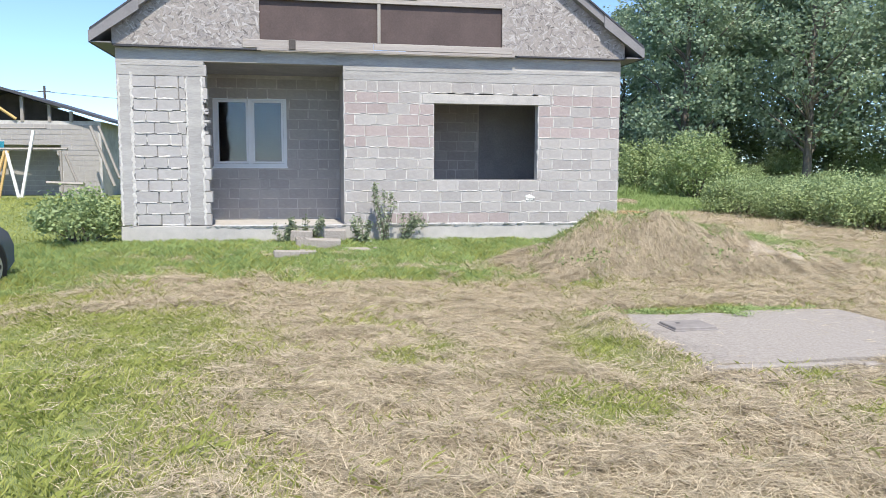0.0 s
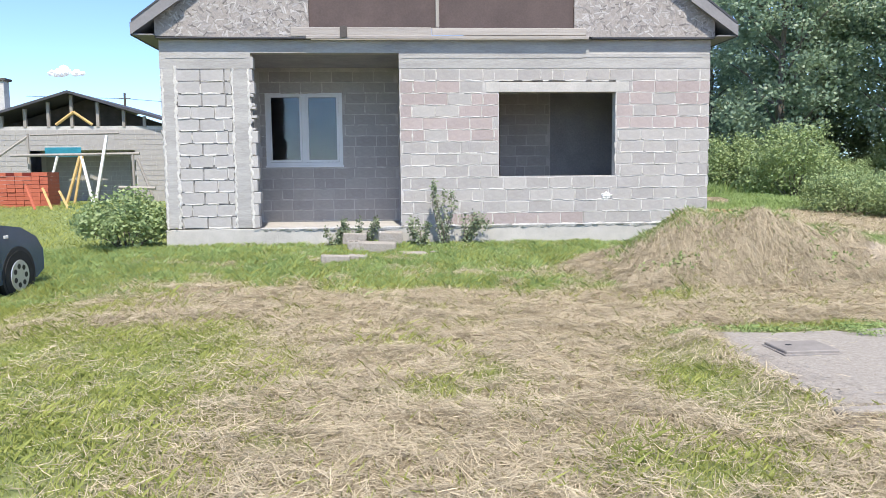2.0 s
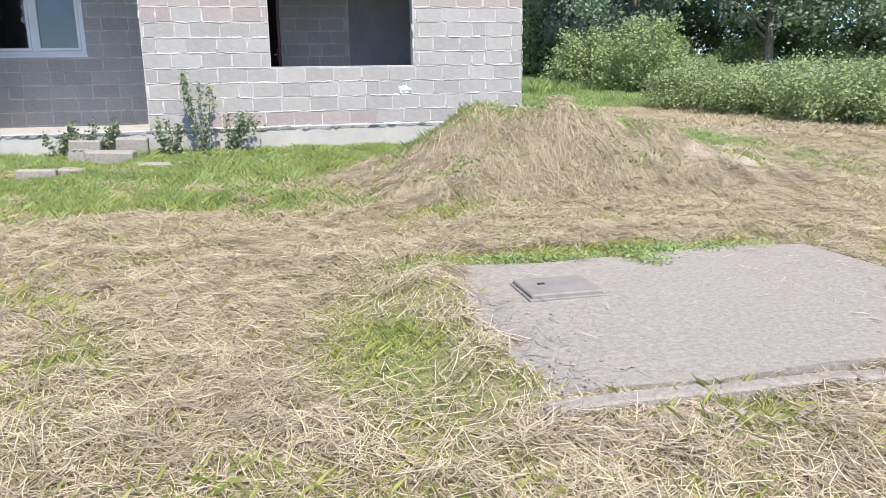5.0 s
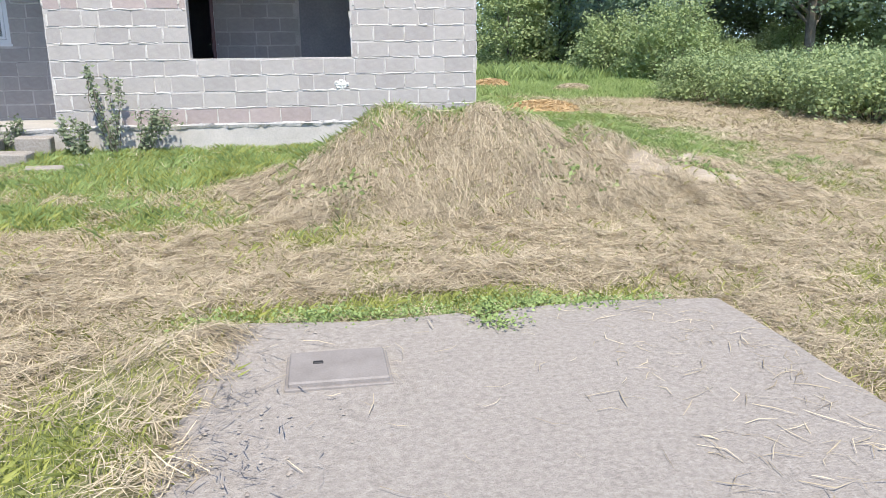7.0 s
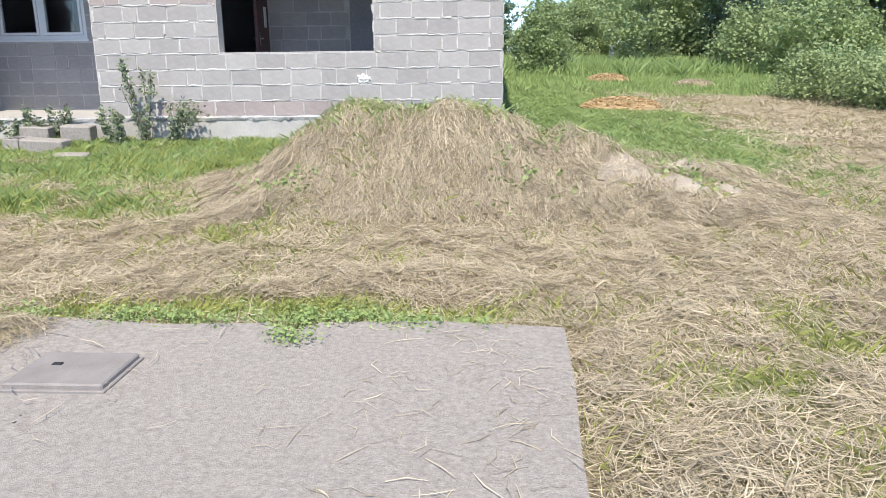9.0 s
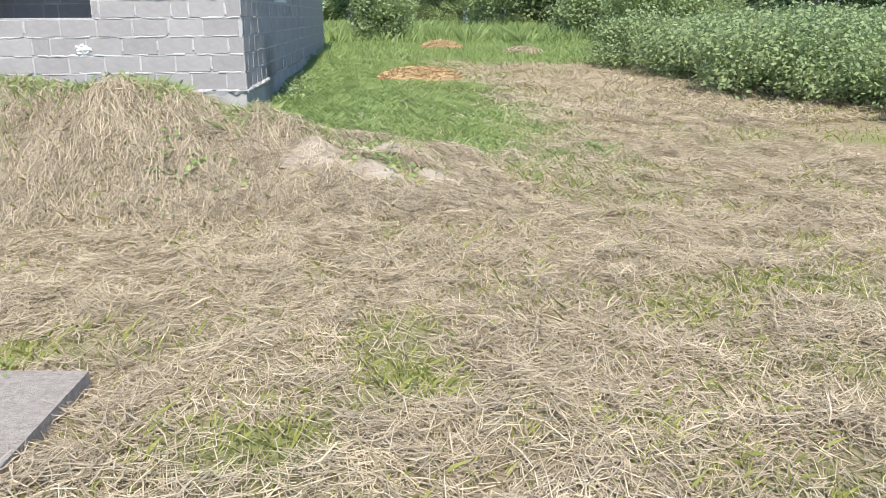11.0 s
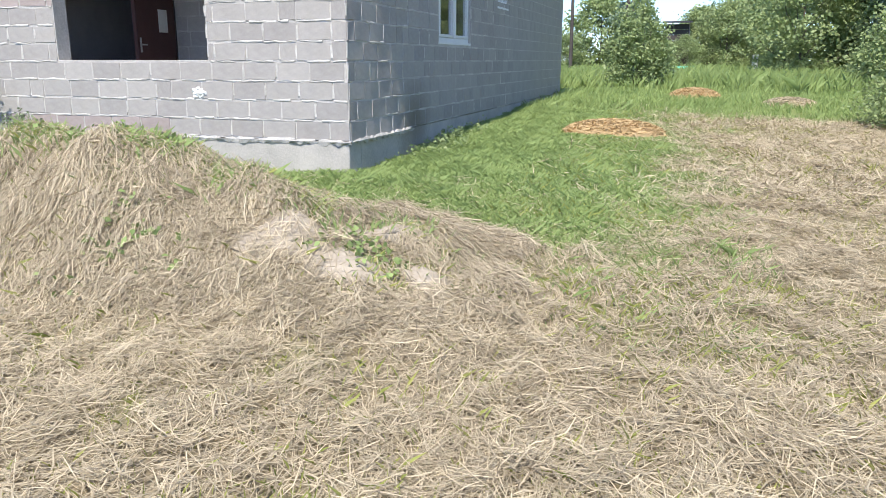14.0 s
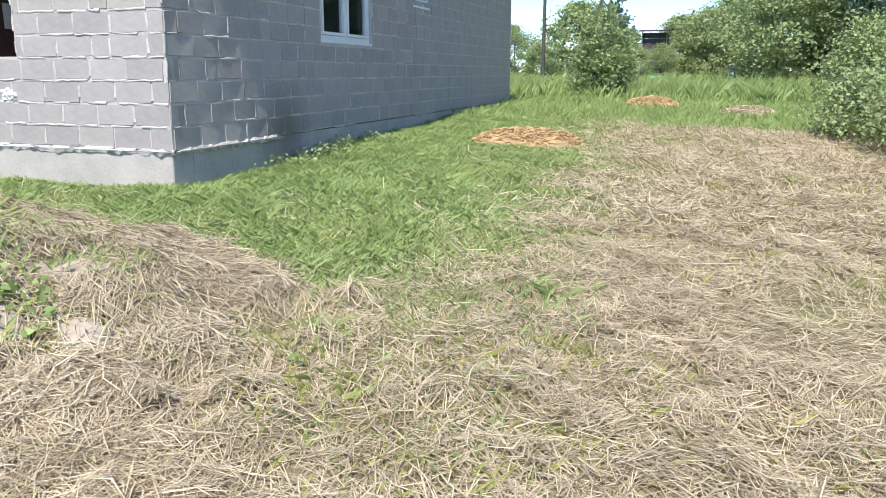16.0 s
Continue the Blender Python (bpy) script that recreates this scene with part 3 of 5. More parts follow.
add_box(wall_e, FX1 - 0.2, FX1 - 0.001, 17.49, 19.03, FZ, 1.61)
add_box(wall_e, FX1 - 0.2, FX1 - 0.001, 17.49, 19.03, 3.0, BEAM)
add_box(wall_e, FX1 - 0.2, FX1 - 0.001, 19.03, 20.8, FZ, BEAM)
add_box(wall_e, FX1 - 0.2, FX1 - 0.001, 20.8, 21.58, FZ, 2.28)
add_box(wall_e, FX1 - 0.2, FX1 - 0.001, 20.8, 21.58, 3.0, BEAM)
add_box(wall_e, FX1 - 0.2, FX1 - 0.001, 21.58, REAR, FZ, BEAM)
tagged(wall_e, "shaded grey concrete block side wall", "wall", kind="structure")
wall_w = boxpart("wall_west", (FX0, FX0 + 0.2, FY + 0.22, REAR, 0.0, BEAM), M_BLOCK_OLD, bevel=0)
tagged(wall_w, "grey block wall", "wall", kind="structure")
wall_n = boxpart("wall_north", (FX0 + 0.2, FX1 - 0.2, REAR - 0.2, REAR, 0.0, BEAM), M_BLOCK, bevel=0)
tagged(wall_n, "grey block wall", "wall", kind="structure")
plinth = boxpart("foundation", (FX0 - 0.01, FX1 - 0.004, FY - 0.012, FY + 0.3, -0.3, FZ - 0.012), M_FOUND, bevel=0.01)
add_box(plinth, FX1 - 0.3, FX1 - 0.004, FY + 0.3, REAR, -0.3, FZ - 0.012)
tagged(plinth, "pale cast concrete foundation", "foundation", kind="structure")


def ledge(name, a, b, axis_, z, label):
    """A rough bead of mortar squeezed out along the foundation."""
    bm = bmesh.new()
    n = int((b - a) / 0.05)
    r = random.Random(3)
    prev = None
    for i in range(n + 1):
        u = a + (b - a) * i / n
        d, h0, h1 = r.uniform(0.018, 0.05), r.uniform(-0.05, -0.012), r.uniform(0.0, 0.028)
        pts = [(0.02, h0), (-d * .7, h0), (-d, 0), (-d * .6, h1), (0.02, h1)]
        ring = [bm.verts.new((u, FY + p, z + q) if axis_ == "x" else (FX1 - p, u, z + q)) for p, q in pts]
        if prev:
            for k in range(4):
                bm.faces.new((prev[k], prev[k + 1], ring[k + 1], ring[k]))
        prev = ring
    bmesh.ops.recalc_face_normals(bm, faces=bm.faces)
    return tagged(part(name, bm, M_LEDGE), label, "trim", kind="structure")


ledge("trim_mortar", 0.7, FX1 + 0.03, "x", FZ - 0.01, "rough pale mortar bead along the foundation")
ledge("trim_mortar_pier", -1.75, 0.7, "x", FZ - 0.02, "broken white mortar edge of the porch floor")
ledge("trim_mortar_side", FY, 16.4, "y", FZ - 0.01, "rough pale mortar bead along the foundation")
beam = boxpart("ring_beam", (0.745, FX1 + 0.002, FY - 0.006, FY + 0.2, BEAM, 3.45), M_CONC, bevel=0.008)
add_box(beam, FX0, -1.72, FY - 0.006, FY + 0.2, BEAM, 3.45)
add_box(beam, FX0, FX1, FY + 0.004, FY + 0.2, 3.45, 3.68)
add_box(beam, FX1 - 0.2, FX1 + 0.001, FY + 0.2, REAR, BEAM, 3.68)
add_box(beam, FX0, FX0 + 0.2, FY + 0.2, REAR, BEAM, 3.68)
tagged(beam, "board-marked cast concrete ring beam", "beam", kind="structure")
for a, b in ((0.8, 3.9), (3.2, 6.0), (-3.1, -1.8)):
    boxpart("form_board_mark", (a, b, FY - 0.012, FY, 3.36 + 0.02 * (a > 3), 3.375 + 0.02 * (a > 3)), M_CONC, beam, bevel=0)
lint = boxpart("lintel", (2.22, 4.70, FY - 0.008, FY + 0.2, WZ1, WZ1 + 0.175), M_FOUND, bevel=0.006)
tagged(lint, "pale concrete lintel over the window opening", "lintel", kind="structure")
sill = boxpart("window_reveal", (W0 - 0.02, W1 + 0.02, FY + 0.003, FY + 0.2, WZ0 - 0.0, WZ0 + 0.012), M_MORTAR, bevel=0.003)
tagged(sill, "rough mortar bed on the window sill", "sill", kind="structure")

# porch and rooms
PB = 16.4
floor_in = boxpart("floor", (FX0 + 0.2, FX1 - 0.21, FY + 0.2, REAR - 0.2, 0.2, FZ - 0.02), M_FOUND, bevel=0)
add_box(floor_in, -1.76, 0.76, FY - 0.01, FY + 0.2, 0.2, FZ - 0.02)
tagged(floor_in, "bare concrete floor", "floor", kind="structure")
ceil_in = boxpart("ceiling", (FX0 + 0.02, FX1 - 0.02, FY + 0.21, REAR - 0.02, BEAM + 0.27, BEAM + 0.36), M_PLASTER, bevel=0)
tagged(ceil_in, "bare grey ceiling", "ceiling", kind="structure")
IW0, IW1, IZ0, IZ1 = -1.80, -0.33, 1.60, 3.02
wall_porch = boxpart("wall_porch", (IW1, 0.76, PB + 0.001, PB + 0.2, FZ - 0.02, 3.47), M_MORTAR, bevel=0)
add_box(wall_porch, IW0, IW1, PB + 0.001, PB + 0.2, FZ - 0.02, IZ0)
add_box(wall_porch, IW0, IW1, PB + 0.001, PB + 0.2, IZ1, 3.47)
add_box(wall_porch, -3.0, IW0, PB + 0.001, PB + 0.2, FZ - 0.02, 3.47)
tagged(wall_porch, "shaded block wall at the back of the porch", "wall", kind="structure")
wall_ret = boxpart("wall_porch_side", (0.762, 0.95, FY + 0.2, 20.99, FZ - 0.02, 3.47), M_BLOCK, bevel=0)
tagged(wall_ret, "grey block wall between porch and room", "wall", kind="structure")
RB = 16.65
wall_room = boxpart("wall_room", (2.5, FX1 - 0.2, RB + 0.001, RB + 0.2, FZ - 0.02, 3.42), M_MORTAR, bevel=0)
add_box(wall_room, 0.95, 2.5, RB + 0.001, RB + 0.2, 2.65, 3.47)
tagged(wall_room, "bare block wall inside the room", "wall", kind="structure")
wall_room2 = boxpart("wall_room_plaster", (3.8, FX1 - 0.2, RB - 0.012, RB - 0.001, FZ - 0.02, 3.42), M_PLASTER, bevel=0)
tagged(wall_room2, "smooth grey rendered wall inside the room", "wall", kind="structure")
wall_back = boxpart("wall_hall", (FX0 + 0.2, FX1 - 0.2, 21.0, 21.2, FZ - 0.02, 3.42), M_PLASTER, bevel=0)
tagged(wall_back, "grey inner wall", "wall", kind="structure")

BLOCKS = [unit_block("block", M_BLOCK, s) for s in range(5)]
SIDES = [unit_block("block", M_BLOCK_SIDE, s) for s in range(5)]
REDS = [unit_block("block", M_BLOCK_RED, s) for s in range(5, 8)]
OLDS = [unit_block("block", M_BLOCK_OLD, s) for s in range(8, 11)]


def lay(wall, rects, place, kinds, depth=0.05):
    for u, z, du, dz in rects:
        z += random.uniform(-0.003, 0.003)
        ob = new("block", random.choice(kinds(u, z)))
        ob.parent = wall
        ob.matrix_basis = place(u, z) @ Matrix.Diagonal((du, depth, dz, 1))


# the broken edge of the porch opening: snapped blocks, some hollow, with ragged mortar between
for k in range(14):
    w = random.uniform(0.09, 0.17) * (0.55 if k > 11 else 1.0)
    z = FZ + k * COURSE
    if k in (8, 9, 10):
        for z0, z1, dw in ((0.004, 0.05, 0.0), (0.15, 0.197, -0.02)):
            boxpart("broken_block", (-1.765, -1.765 + w + dw, FY + 0.004, FY + 0.19, z + z0, z + z1), M_BLOCK_OLD, wall_p, "broken hollow block end", bevel=0.006)
        # the hollow's shade, drawn as a solid piece in the dark joint colour
        boxpart("broken_block", (-1.765, -1.765 + w * 0.4, FY + 0.03, FY + 0.19, z + 0.052, z + 0.148), M_GAP, wall_p, "dark piece for the shade inside a broken hollow block", bevel=0.004)
    else:
        boxpart("broken_block", (-1.765, -1.765 + w, FY + 0.001, FY + 0.19, z + 0.004, z + COURSE - 0.006), M_BLOCK_OLD, wall_p, "broken block end", bevel=0.007)


def ragged_edge(name, x0, reach, z0, z1, seed, depth=0.012):
    """Mortar and torn concrete that runs up an edge in an uneven band."""
    r = random.Random(seed)
    V, F = [], []
    n = int((z1 - z0) / 0.035)
    for i in range(n + 1):
        z = z0 + (z1 - z0) * i / n
        w0, w1 = r.uniform(-reach, 0.0), r.uniform(0.005, reach)
        d = depth * r.uniform(0.3, 1.5)
        for u, o_ in ((w0, -0.004), (w0 * 0.4, d), (w1 * 0.5, d * r.uniform(0.5, 1.1)), (w1, -0.004)):
            V.append((x0 + u, FY - 0.004 - o_, z))
        if i:
            b = len(V) - 8
            F.extend((b + k, b + k + 1, b + k + 5, b + k + 4) for k in range(3))
    from_np(name, V, F, M_BEAD, wall_p, "ragged torn mortar edge")["kind"] = "stuff"


ragged_edge("mortar_edge", -2.96, 0.05, FZ, BEAM + 0.05, 31)
ragged_edge("mortar_edge", -2.03, 0.04, FZ, BEAM, 32)
ragged_edge("mortar_edge", -1.76, 0.045, FZ, BEAM, 33)
ragged_edge("mortar_edge", FX0 + 0.03, 0.04, FZ, BEAM, 34)

# windows
def pvc_window(name, w, h, m, label, mull=0.5):
    e = empty(name, m, label, "window", kind="structure")
    t = 0.065
    fr = bmesh.new()
    bx(fr, 0, w, -0.035, 0.035, 0, t, 0.006)
    bx(fr, 0, w, -0.035, 0.035, h - t, h, 0.006)
    bx(fr, 0, t, -0.033, 0.033, t, h - t)
    bx(fr, w - t, w, -0.033, 0.033, t, h - t)
    bx(fr, w * mull - t * 0.6, w * mull + t * 0.6, -0.033, 0.033, t, h - t)
    part("window_frame", fr, M_PVC, e, "white plastic frame")
    for a, b in ((t, w * mull - t * .6), (w * mull + t * .6, w - t)):
        s = bmesh.new()
        q = 0.045
        bx(s, a + .004, b - .004, -0.048, 0.02, t + .004, t + q, 0.005)
        bx(s, a + .004, b - .004, -0.048, 0.02, h - t - q, h - t - .004, 0.005)
        bx(s, a + .004, a + q, -0.047, 0.02, t + q, h - t - q)
        bx(s, b - q, b - .004, -0.047, 0.02, t + q, h - t - q)
        sash = part("sash", s, M_PVC, e, "white plastic sash")
        g = boxpart("pane", (a + q, b - q, -0.012, -0.006, t + q, h - t - q), M_GLASS, sash, "reflecting glass pane", bevel=0)
        g.visible_shadow = False
    boxpart("window_sill", (-0.02, w + 0.02, -0.07, -0.03, -0.03, 0.004), M_PVC, e, "white sill strip")
    return e


pvc_window("window_1", IW1 - IW0, IZ1 - IZ0, pose(IW0, PB + 0.06, IZ0), "white two-sash plastic window in the porch wall")
pvc_window("window_2", 1.54, 1.39, pose(FX1 - 0.06, 17.49, 1.61, 0, 0, 90), "white two-sash plastic window in the side wall")
pvc_window("window_3", 0.78, 0.72, pose(FX1 - 0.06, 20.8, 2.28, 0, 0, 90), "small white plastic window in the side wall")

# gable
AX, SLOPE = 1.475, 0.745
GY = 14.36
EZ = 3.70
def osb_shape(bm, pts, y0, y1):
    a = [bm.verts.new((p[0], y0, p[1])) for p in pts]
    b = [bm.verts.new((p[0], y1, p[1])) for p in pts]
    n = len(pts)
    bm.faces.new(a)
    bm.faces.new(b[::-1])
    for i in range(n):
        bm.faces.new((a[i], b[i], b[(i + 1) % n], a[(i + 1) % n]))
    bmesh.ops.recalc_face_normals(bm, faces=bm.faces)


def roof_z(x):
    return 3.86 + SLOPE * (FX1 + 0.33 - AX - abs(x - AX))


gable = empty("gable", pose(0, 0, 0), "gable clad in weathered strand board", "gable", kind="structure")
PX0, PX1 = -0.73, 3.72
def osb_sheet(pts):
    bm = bmesh.new()
    osb_shape(bm, pts, GY, GY + 0.02)
    sheet = part("strand_board", bm, M_OSB_BACK, gable, "weathered strand board sheet")
    xs, zs = [p[0] for p in pts], [p[1] for p in pts]
    area = (max(xs) - min(xs)) * (max(zs) - min(zs))
    n = int(area * 300)
    x, z = rng.uniform(min(xs), max(xs), n), rng.uniform(min(zs), max(zs), n)
    inside = np.ones(n, bool)
    sgn = None
    for i in range(len(pts)):
        (x0, z0), (x1, z1) = pts[i], pts[(i + 1) % len(pts)]
        c = (x1 - x0) * (z - z0) - (z1 - z0) * (x - x0)
        c = c / math.hypot(x1 - x0, z1 - z0)
        inside &= c > 0.03
    x, z = x[inside], z[inside]
    n = len(x)
    a, L, w = rng.normal(0, 0.9, n), rng.uniform(.05, .13, n), rng.uniform(.014, .03, n)
    ca, sa = np.cos(a), np.sin(a)
    yy = GY - 0.001 - rng.random(n) * 0.004
    V = np.stack([np.c_[x + s * ca * L / 2 - q * sa * w / 2, yy + s * 0.001, z + s * sa * L / 2 + q * ca * w / 2] for s, q in ((-1, -1), (1, -1), (1, 1), (-1, 1))], 1).reshape(-1, 3)
    st = from_np("strands", V, np.arange(n)[:, None] * 4 + np.arange(4), M_OSB, sheet, "pressed wood strands")
    st["kind"] = "stuff"


osb_sheet([(FX0 - 0.02, EZ), (PX0, EZ - 0.03), (PX0, roof_z(PX0) - 0.12), (FX0 - 0.02, roof_z(FX0) - 0.12)])
osb_sheet([(PX1, EZ + 0.0), (FX1 + 0.02, EZ), (FX1 + 0.02, roof_z(FX1) - 0.12), (PX1, roof_z(PX1) - 0.12)])
bm = bmesh.new()
osb_shape(bm, [(PX0, 4.62), (PX1, 4.62), (PX1, roof_z(PX1) - 0.13), (AX, roof_z(AX) - 0.13), (PX0, roof_z(PX0) - 0.13)], GY, GY + 0.02)
part("strand_board", bm, M_OSB_BACK, gable, "weathered strand board sheet")
boxpart("dark_panel", (PX0, 1.40, GY + 0.045, GY + 0.065, 3.84, 4.60), M_PANEL, gable, "dark brown board in the attic opening")
boxpart("dark_panel", (1.41, PX1, GY + 0.043, GY + 0.063, 3.84, 4.60), M_PANEL, gable, "dark brown board in the attic opening")
boxpart("mullion", (1.37, 1.43, GY - 0.01, GY + 0.042, 3.85, 4.55), M_WOODV, gable, "grey timber post")
for a, b, z0, z1, yy in ((PX0 - 0.3, 1.3, 3.70, 3.845, -0.02), (1.305, PX1 + 0.2, 3.72, 3.84, -0.015), (PX0, PX1, 4.55, 4.63, -0.02), (PX0, 2.1, 4.64, 4.70, -0.035), (PX0 - 0.05, PX1 + 0.25, 3.655, 3.71, -0.03)):
    boxpart("gable_board", (a, b, GY + yy, GY + yy + 0.03, z0, z1), M_WOOD, gable, "weathered grey plank", bevel=0.006)
boxpart("bracket", (-0.22, -0.10, GY - 0.05, GY - 0.018, 3.68, 3.86), M_DARKIN, gable, "dark wooden block")
boxpart("flashing", (FX0 - 0.02, PX0 + 0.02, GY - 0.008, GY + 0.12, 3.662, 3.685), M_ROOF, gable, "thin dark strip below the strand boards", bevel=0.002)
boxpart("flashing", (PX1 + 0.3, FX1 + 0.02, GY - 0.008, GY + 0.12, 3.672, 3.695), M_ROOF, gable, "thin dark strip below the strand boards", bevel=0.002)

# roof
roof = empty("roof", pose(0, 0, 0), "dark sheet roof with grey soffit boards", "roof", kind="structure")
RY0, RY1 = 14.20, REAR + 0.4
for s in (-1, 1):
    xe = AX + s * (FX1 + 0.33 - AX)
    za, zt = 3.86, roof_z(AX)
    for nm, mm, dz0, dz1, ya in (("roof_sheet", M_ROOF, 0.03, 0.065, RY0 - 0.03), ("soffit", M_SOFFIT, -0.13, 0.028, RY0)):
        bm = bmesh.new()
        osb_shape(bm, [(xe, za + dz0), (AX, zt + dz0), (AX, zt + dz1), (xe, za + dz1)], ya, RY1)
        part(nm, bm, mm, roof)
    bm = bmesh.new()
    osb_shape(bm, [(xe + s * .02, za - 0.17), (xe + s * .02, za + .02), (AX + s * 4.2, roof_z(AX + 4.2) + .02), (AX + s * 4.2, roof_z(AX + 4.2) - 0.2)], RY0 - 0.02, RY0 - 0.003)
    part("rake_board", bm, M_SOFFIT, roof, "grey rake board")
    boxpart("gutter_board", (min(xe, xe + s * 0.03), max(xe, xe + s * 0.03), RY0, RY1, 3.68, 3.89), M_ROOF, roof, bevel=0.004)
    boxpart("eave_soffit", (min(AX + s * (FX1 - AX + 0.004), xe), max(AX + s * (FX1 - AX + 0.004), xe), RY0 + 0.02, RY1, 3.69, 3.71), M_SOFFIT, roof, bevel=0)

# door ajar inside the room
door = empty("door_1", pose(2.49, 16.6, FZ, 0, 0, -83), "red-brown inner door standing ajar", "door", kind="structure")
boxpart("leaf", (0, 0.96, -0.025, 0.025, 0.0, 2.05), M_DOORRED, door, bevel=0.006)
for yy in (-1, 1):
    hd = boxpart("door_handle", (0.78, 0.90, yy * 0.055 - 0.008, yy * 0.055 + 0.008, 1.02, 1.04), M_STEEL, door, "steel lever handle")
    boxpart("handle_plate", (0.87, 0.91, min(yy * .026, yy * .034), max(yy * .026, yy * .034), 0.93, 1.12), M_STEEL, door, "steel handle plate")
boxpart("notice", (0.2, 0.42, 0.027, 0.03, 1.2, 1.5), M_PAPER, door, "white sheet of paper")

# ---- plants ----
def leaf_mesh(name, centers, spread, per, size, m, parent, label="", flat=0.6):
    """Many small folded leaves in clumps about the centres."""
    c = np.repeat(np.asarray(centers, float), per, 0)
    n = len(c)
    sp = np.repeat(np.broadcast_to(np.asarray(spread, float), (len(centers),)), per)[:, None]
    p = c + rng.normal(0, 1, (n, 3)) * sp * np.array([1, 1, flat])
    d = rng.normal(0, 1, (n, 3))
    d[:, 2] = d[:, 2] * 0.6 - 0.2
    d /= np.linalg.norm(d, axis=1)[:, None]
    s = np.cross(d, rng.normal(0, 1, (n, 3)) + np.array([0, 0, 0.001]))
    s /= np.linalg.norm(s, axis=1)[:, None]
    up = np.cross(s, d)
    L = (size * rng.uniform(0.6, 1.3, n))[:, None]
    V = np.stack([p - d * L * .5, p + s * L * .33 + up * L * .08, p + d * L * .5, p - s * L * .33 + up * L * .08], 1).reshape(-1, 3)
    b = np.arange(n)[:, None] * 4
    F = np.concatenate([b + np.array([0, 1, 2]), b + np.array([0, 2, 3])])
    return from_np(name, V, F, m, parent, label)


def limb(bm, a, b, r0, r1, r, k=3, bend=0.08):
    a, b = Vector(a), Vector(b)
    p, L = a, (b - a).length
    for i in range(1, k + 1):
        q = a.lerp(b, i / k) + Vector((r.uniform(-1, 1), r.uniform(-1, 1), r.uniform(-.5, .5))) * L * bend * (i < k)
        rod(bm, p, q, r0 + (r1 - r0) * (i - 1) / k, r0 + (r1 - r0) * i / k, 6)
        p = q


def tree(m, h, wid, label, seed, base=0.18, clumps=170, per=120, leaf=0.17, group="", mat_=None):
    """A tapered trunk, limbs to each part of the crown, and a broken crown of leaves."""
    r = random.Random(seed)
    e = empty("tree", m, label, "tree", group)
    bm = bmesh.new()
    tr = 0.016 * h
    limb(bm, (0, 0, -0.2), (0, 0, h * 0.85), tr, tr * 0.3, r, 6, 0.004)
    cs, sp = [], []
    for i in range(clumps):
        f = r.random() ** 0.85
        z = h * (base + (1 - base) * f)
        R = wid / 2 * (math.sin(math.pi * min(1, 0.12 + 0.9 * f)) ** 0.6) * (0.75 + 0.35 * r.random())
        a = r.uniform(0, 2 * math.pi)
        q = R * math.sqrt(r.uniform(0.15, 1))
        c = (math.cos(a) * q, math.sin(a) * q, z)
        cs.append(c)
        sp.append(r.uniform(0.045, 0.085) * wid)
        if i % 5 == 0:
            limb(bm, (0, 0, min(h * 0.8, max(h * base * 0.7, z - q * 0.8 - 0.3))), c, tr * 0.35, 0.015, r)
    part("trunk", bm, M_BARK, e, "grey trunk and limbs")
    leaf_mesh("crown", cs, sp, per, leaf, mat_ or M_LEAF, e)
    return e


def shrub(m, h, wid, label, seed, clumps=80, per=75, leaf=0.075, mat_=None, group="", name="shrub", dome=0.55):
    """A low bush: stems that fan out and an uneven mass of leaves down to the ground."""
    r = random.Random(seed)
    e = empty(name, m, label, "shrub", group)
    bm = bmesh.new()
    cs, sp = [], []
    for i in range(clumps):
        a, f = r.uniform(0, 2 * math.pi), r.random()
        R = wid / 2 * math.sqrt(r.uniform(0.05, 1))
        top = h * (1 - (R / (wid / 2)) ** 2 * dome) * r.uniform(0.85, 1.08)
        c = (math.cos(a) * R, math.sin(a) * R, top * (0.1 + 0.9 * f ** 0.6))
        cs.append(c)
        sp.append(r.uniform(0.05, 0.09) * wid)
        if i % 6 == 0:
            limb(bm, (c[0] * .15, c[1] * .15, -0.05), c, 0.012 + 0.004 * h, 0.004, r)
    part("stem", bm, M_BARK, e, "thin woody stems")
    leaf_mesh("foliage", cs, sp, per, leaf, mat_ or M_LEAFH, e, flat=0.75)
    return e


at = lambda x, y, rz=0, s=1.0: pose(x, y, gz(x, y), 0, 0, rz) @ Matrix.Scale(s, 4)

# tall trees on the right
kinds = [tree(at(18.5, 35.5), 13, 7.0, "tall dense green broadleaf tree", 11, group="tall trees", leaf=0.2),
         tree(at(23.5, 33.0), 14, 7.5, "tall dense green broadleaf tree", 12, group="tall trees", leaf=0.2),
         tree(at(28.5, 30.5), 13, 7.5, "tall dense green broadleaf tree", 13, group="tall trees", leaf=0.2)]
for i, (a, b, s) in enumerate(((33.5, 28.5, 1.0), (21.0, 39.0, 1.05), (26.0, 37.0, 1.1), (31.5, 35.0, 1.0), (37.5, 26.0, 1.0), (36.5, 33.0, 1.1), (17.8, 41.5, 0.75), (42, 23, 1.0), (30, 42, 1.1), (24, 44, 1.0))):
    copy_thing(kinds[i % 3], at(a, b, 70 * i, 1.0)).scale = (s, s, s)
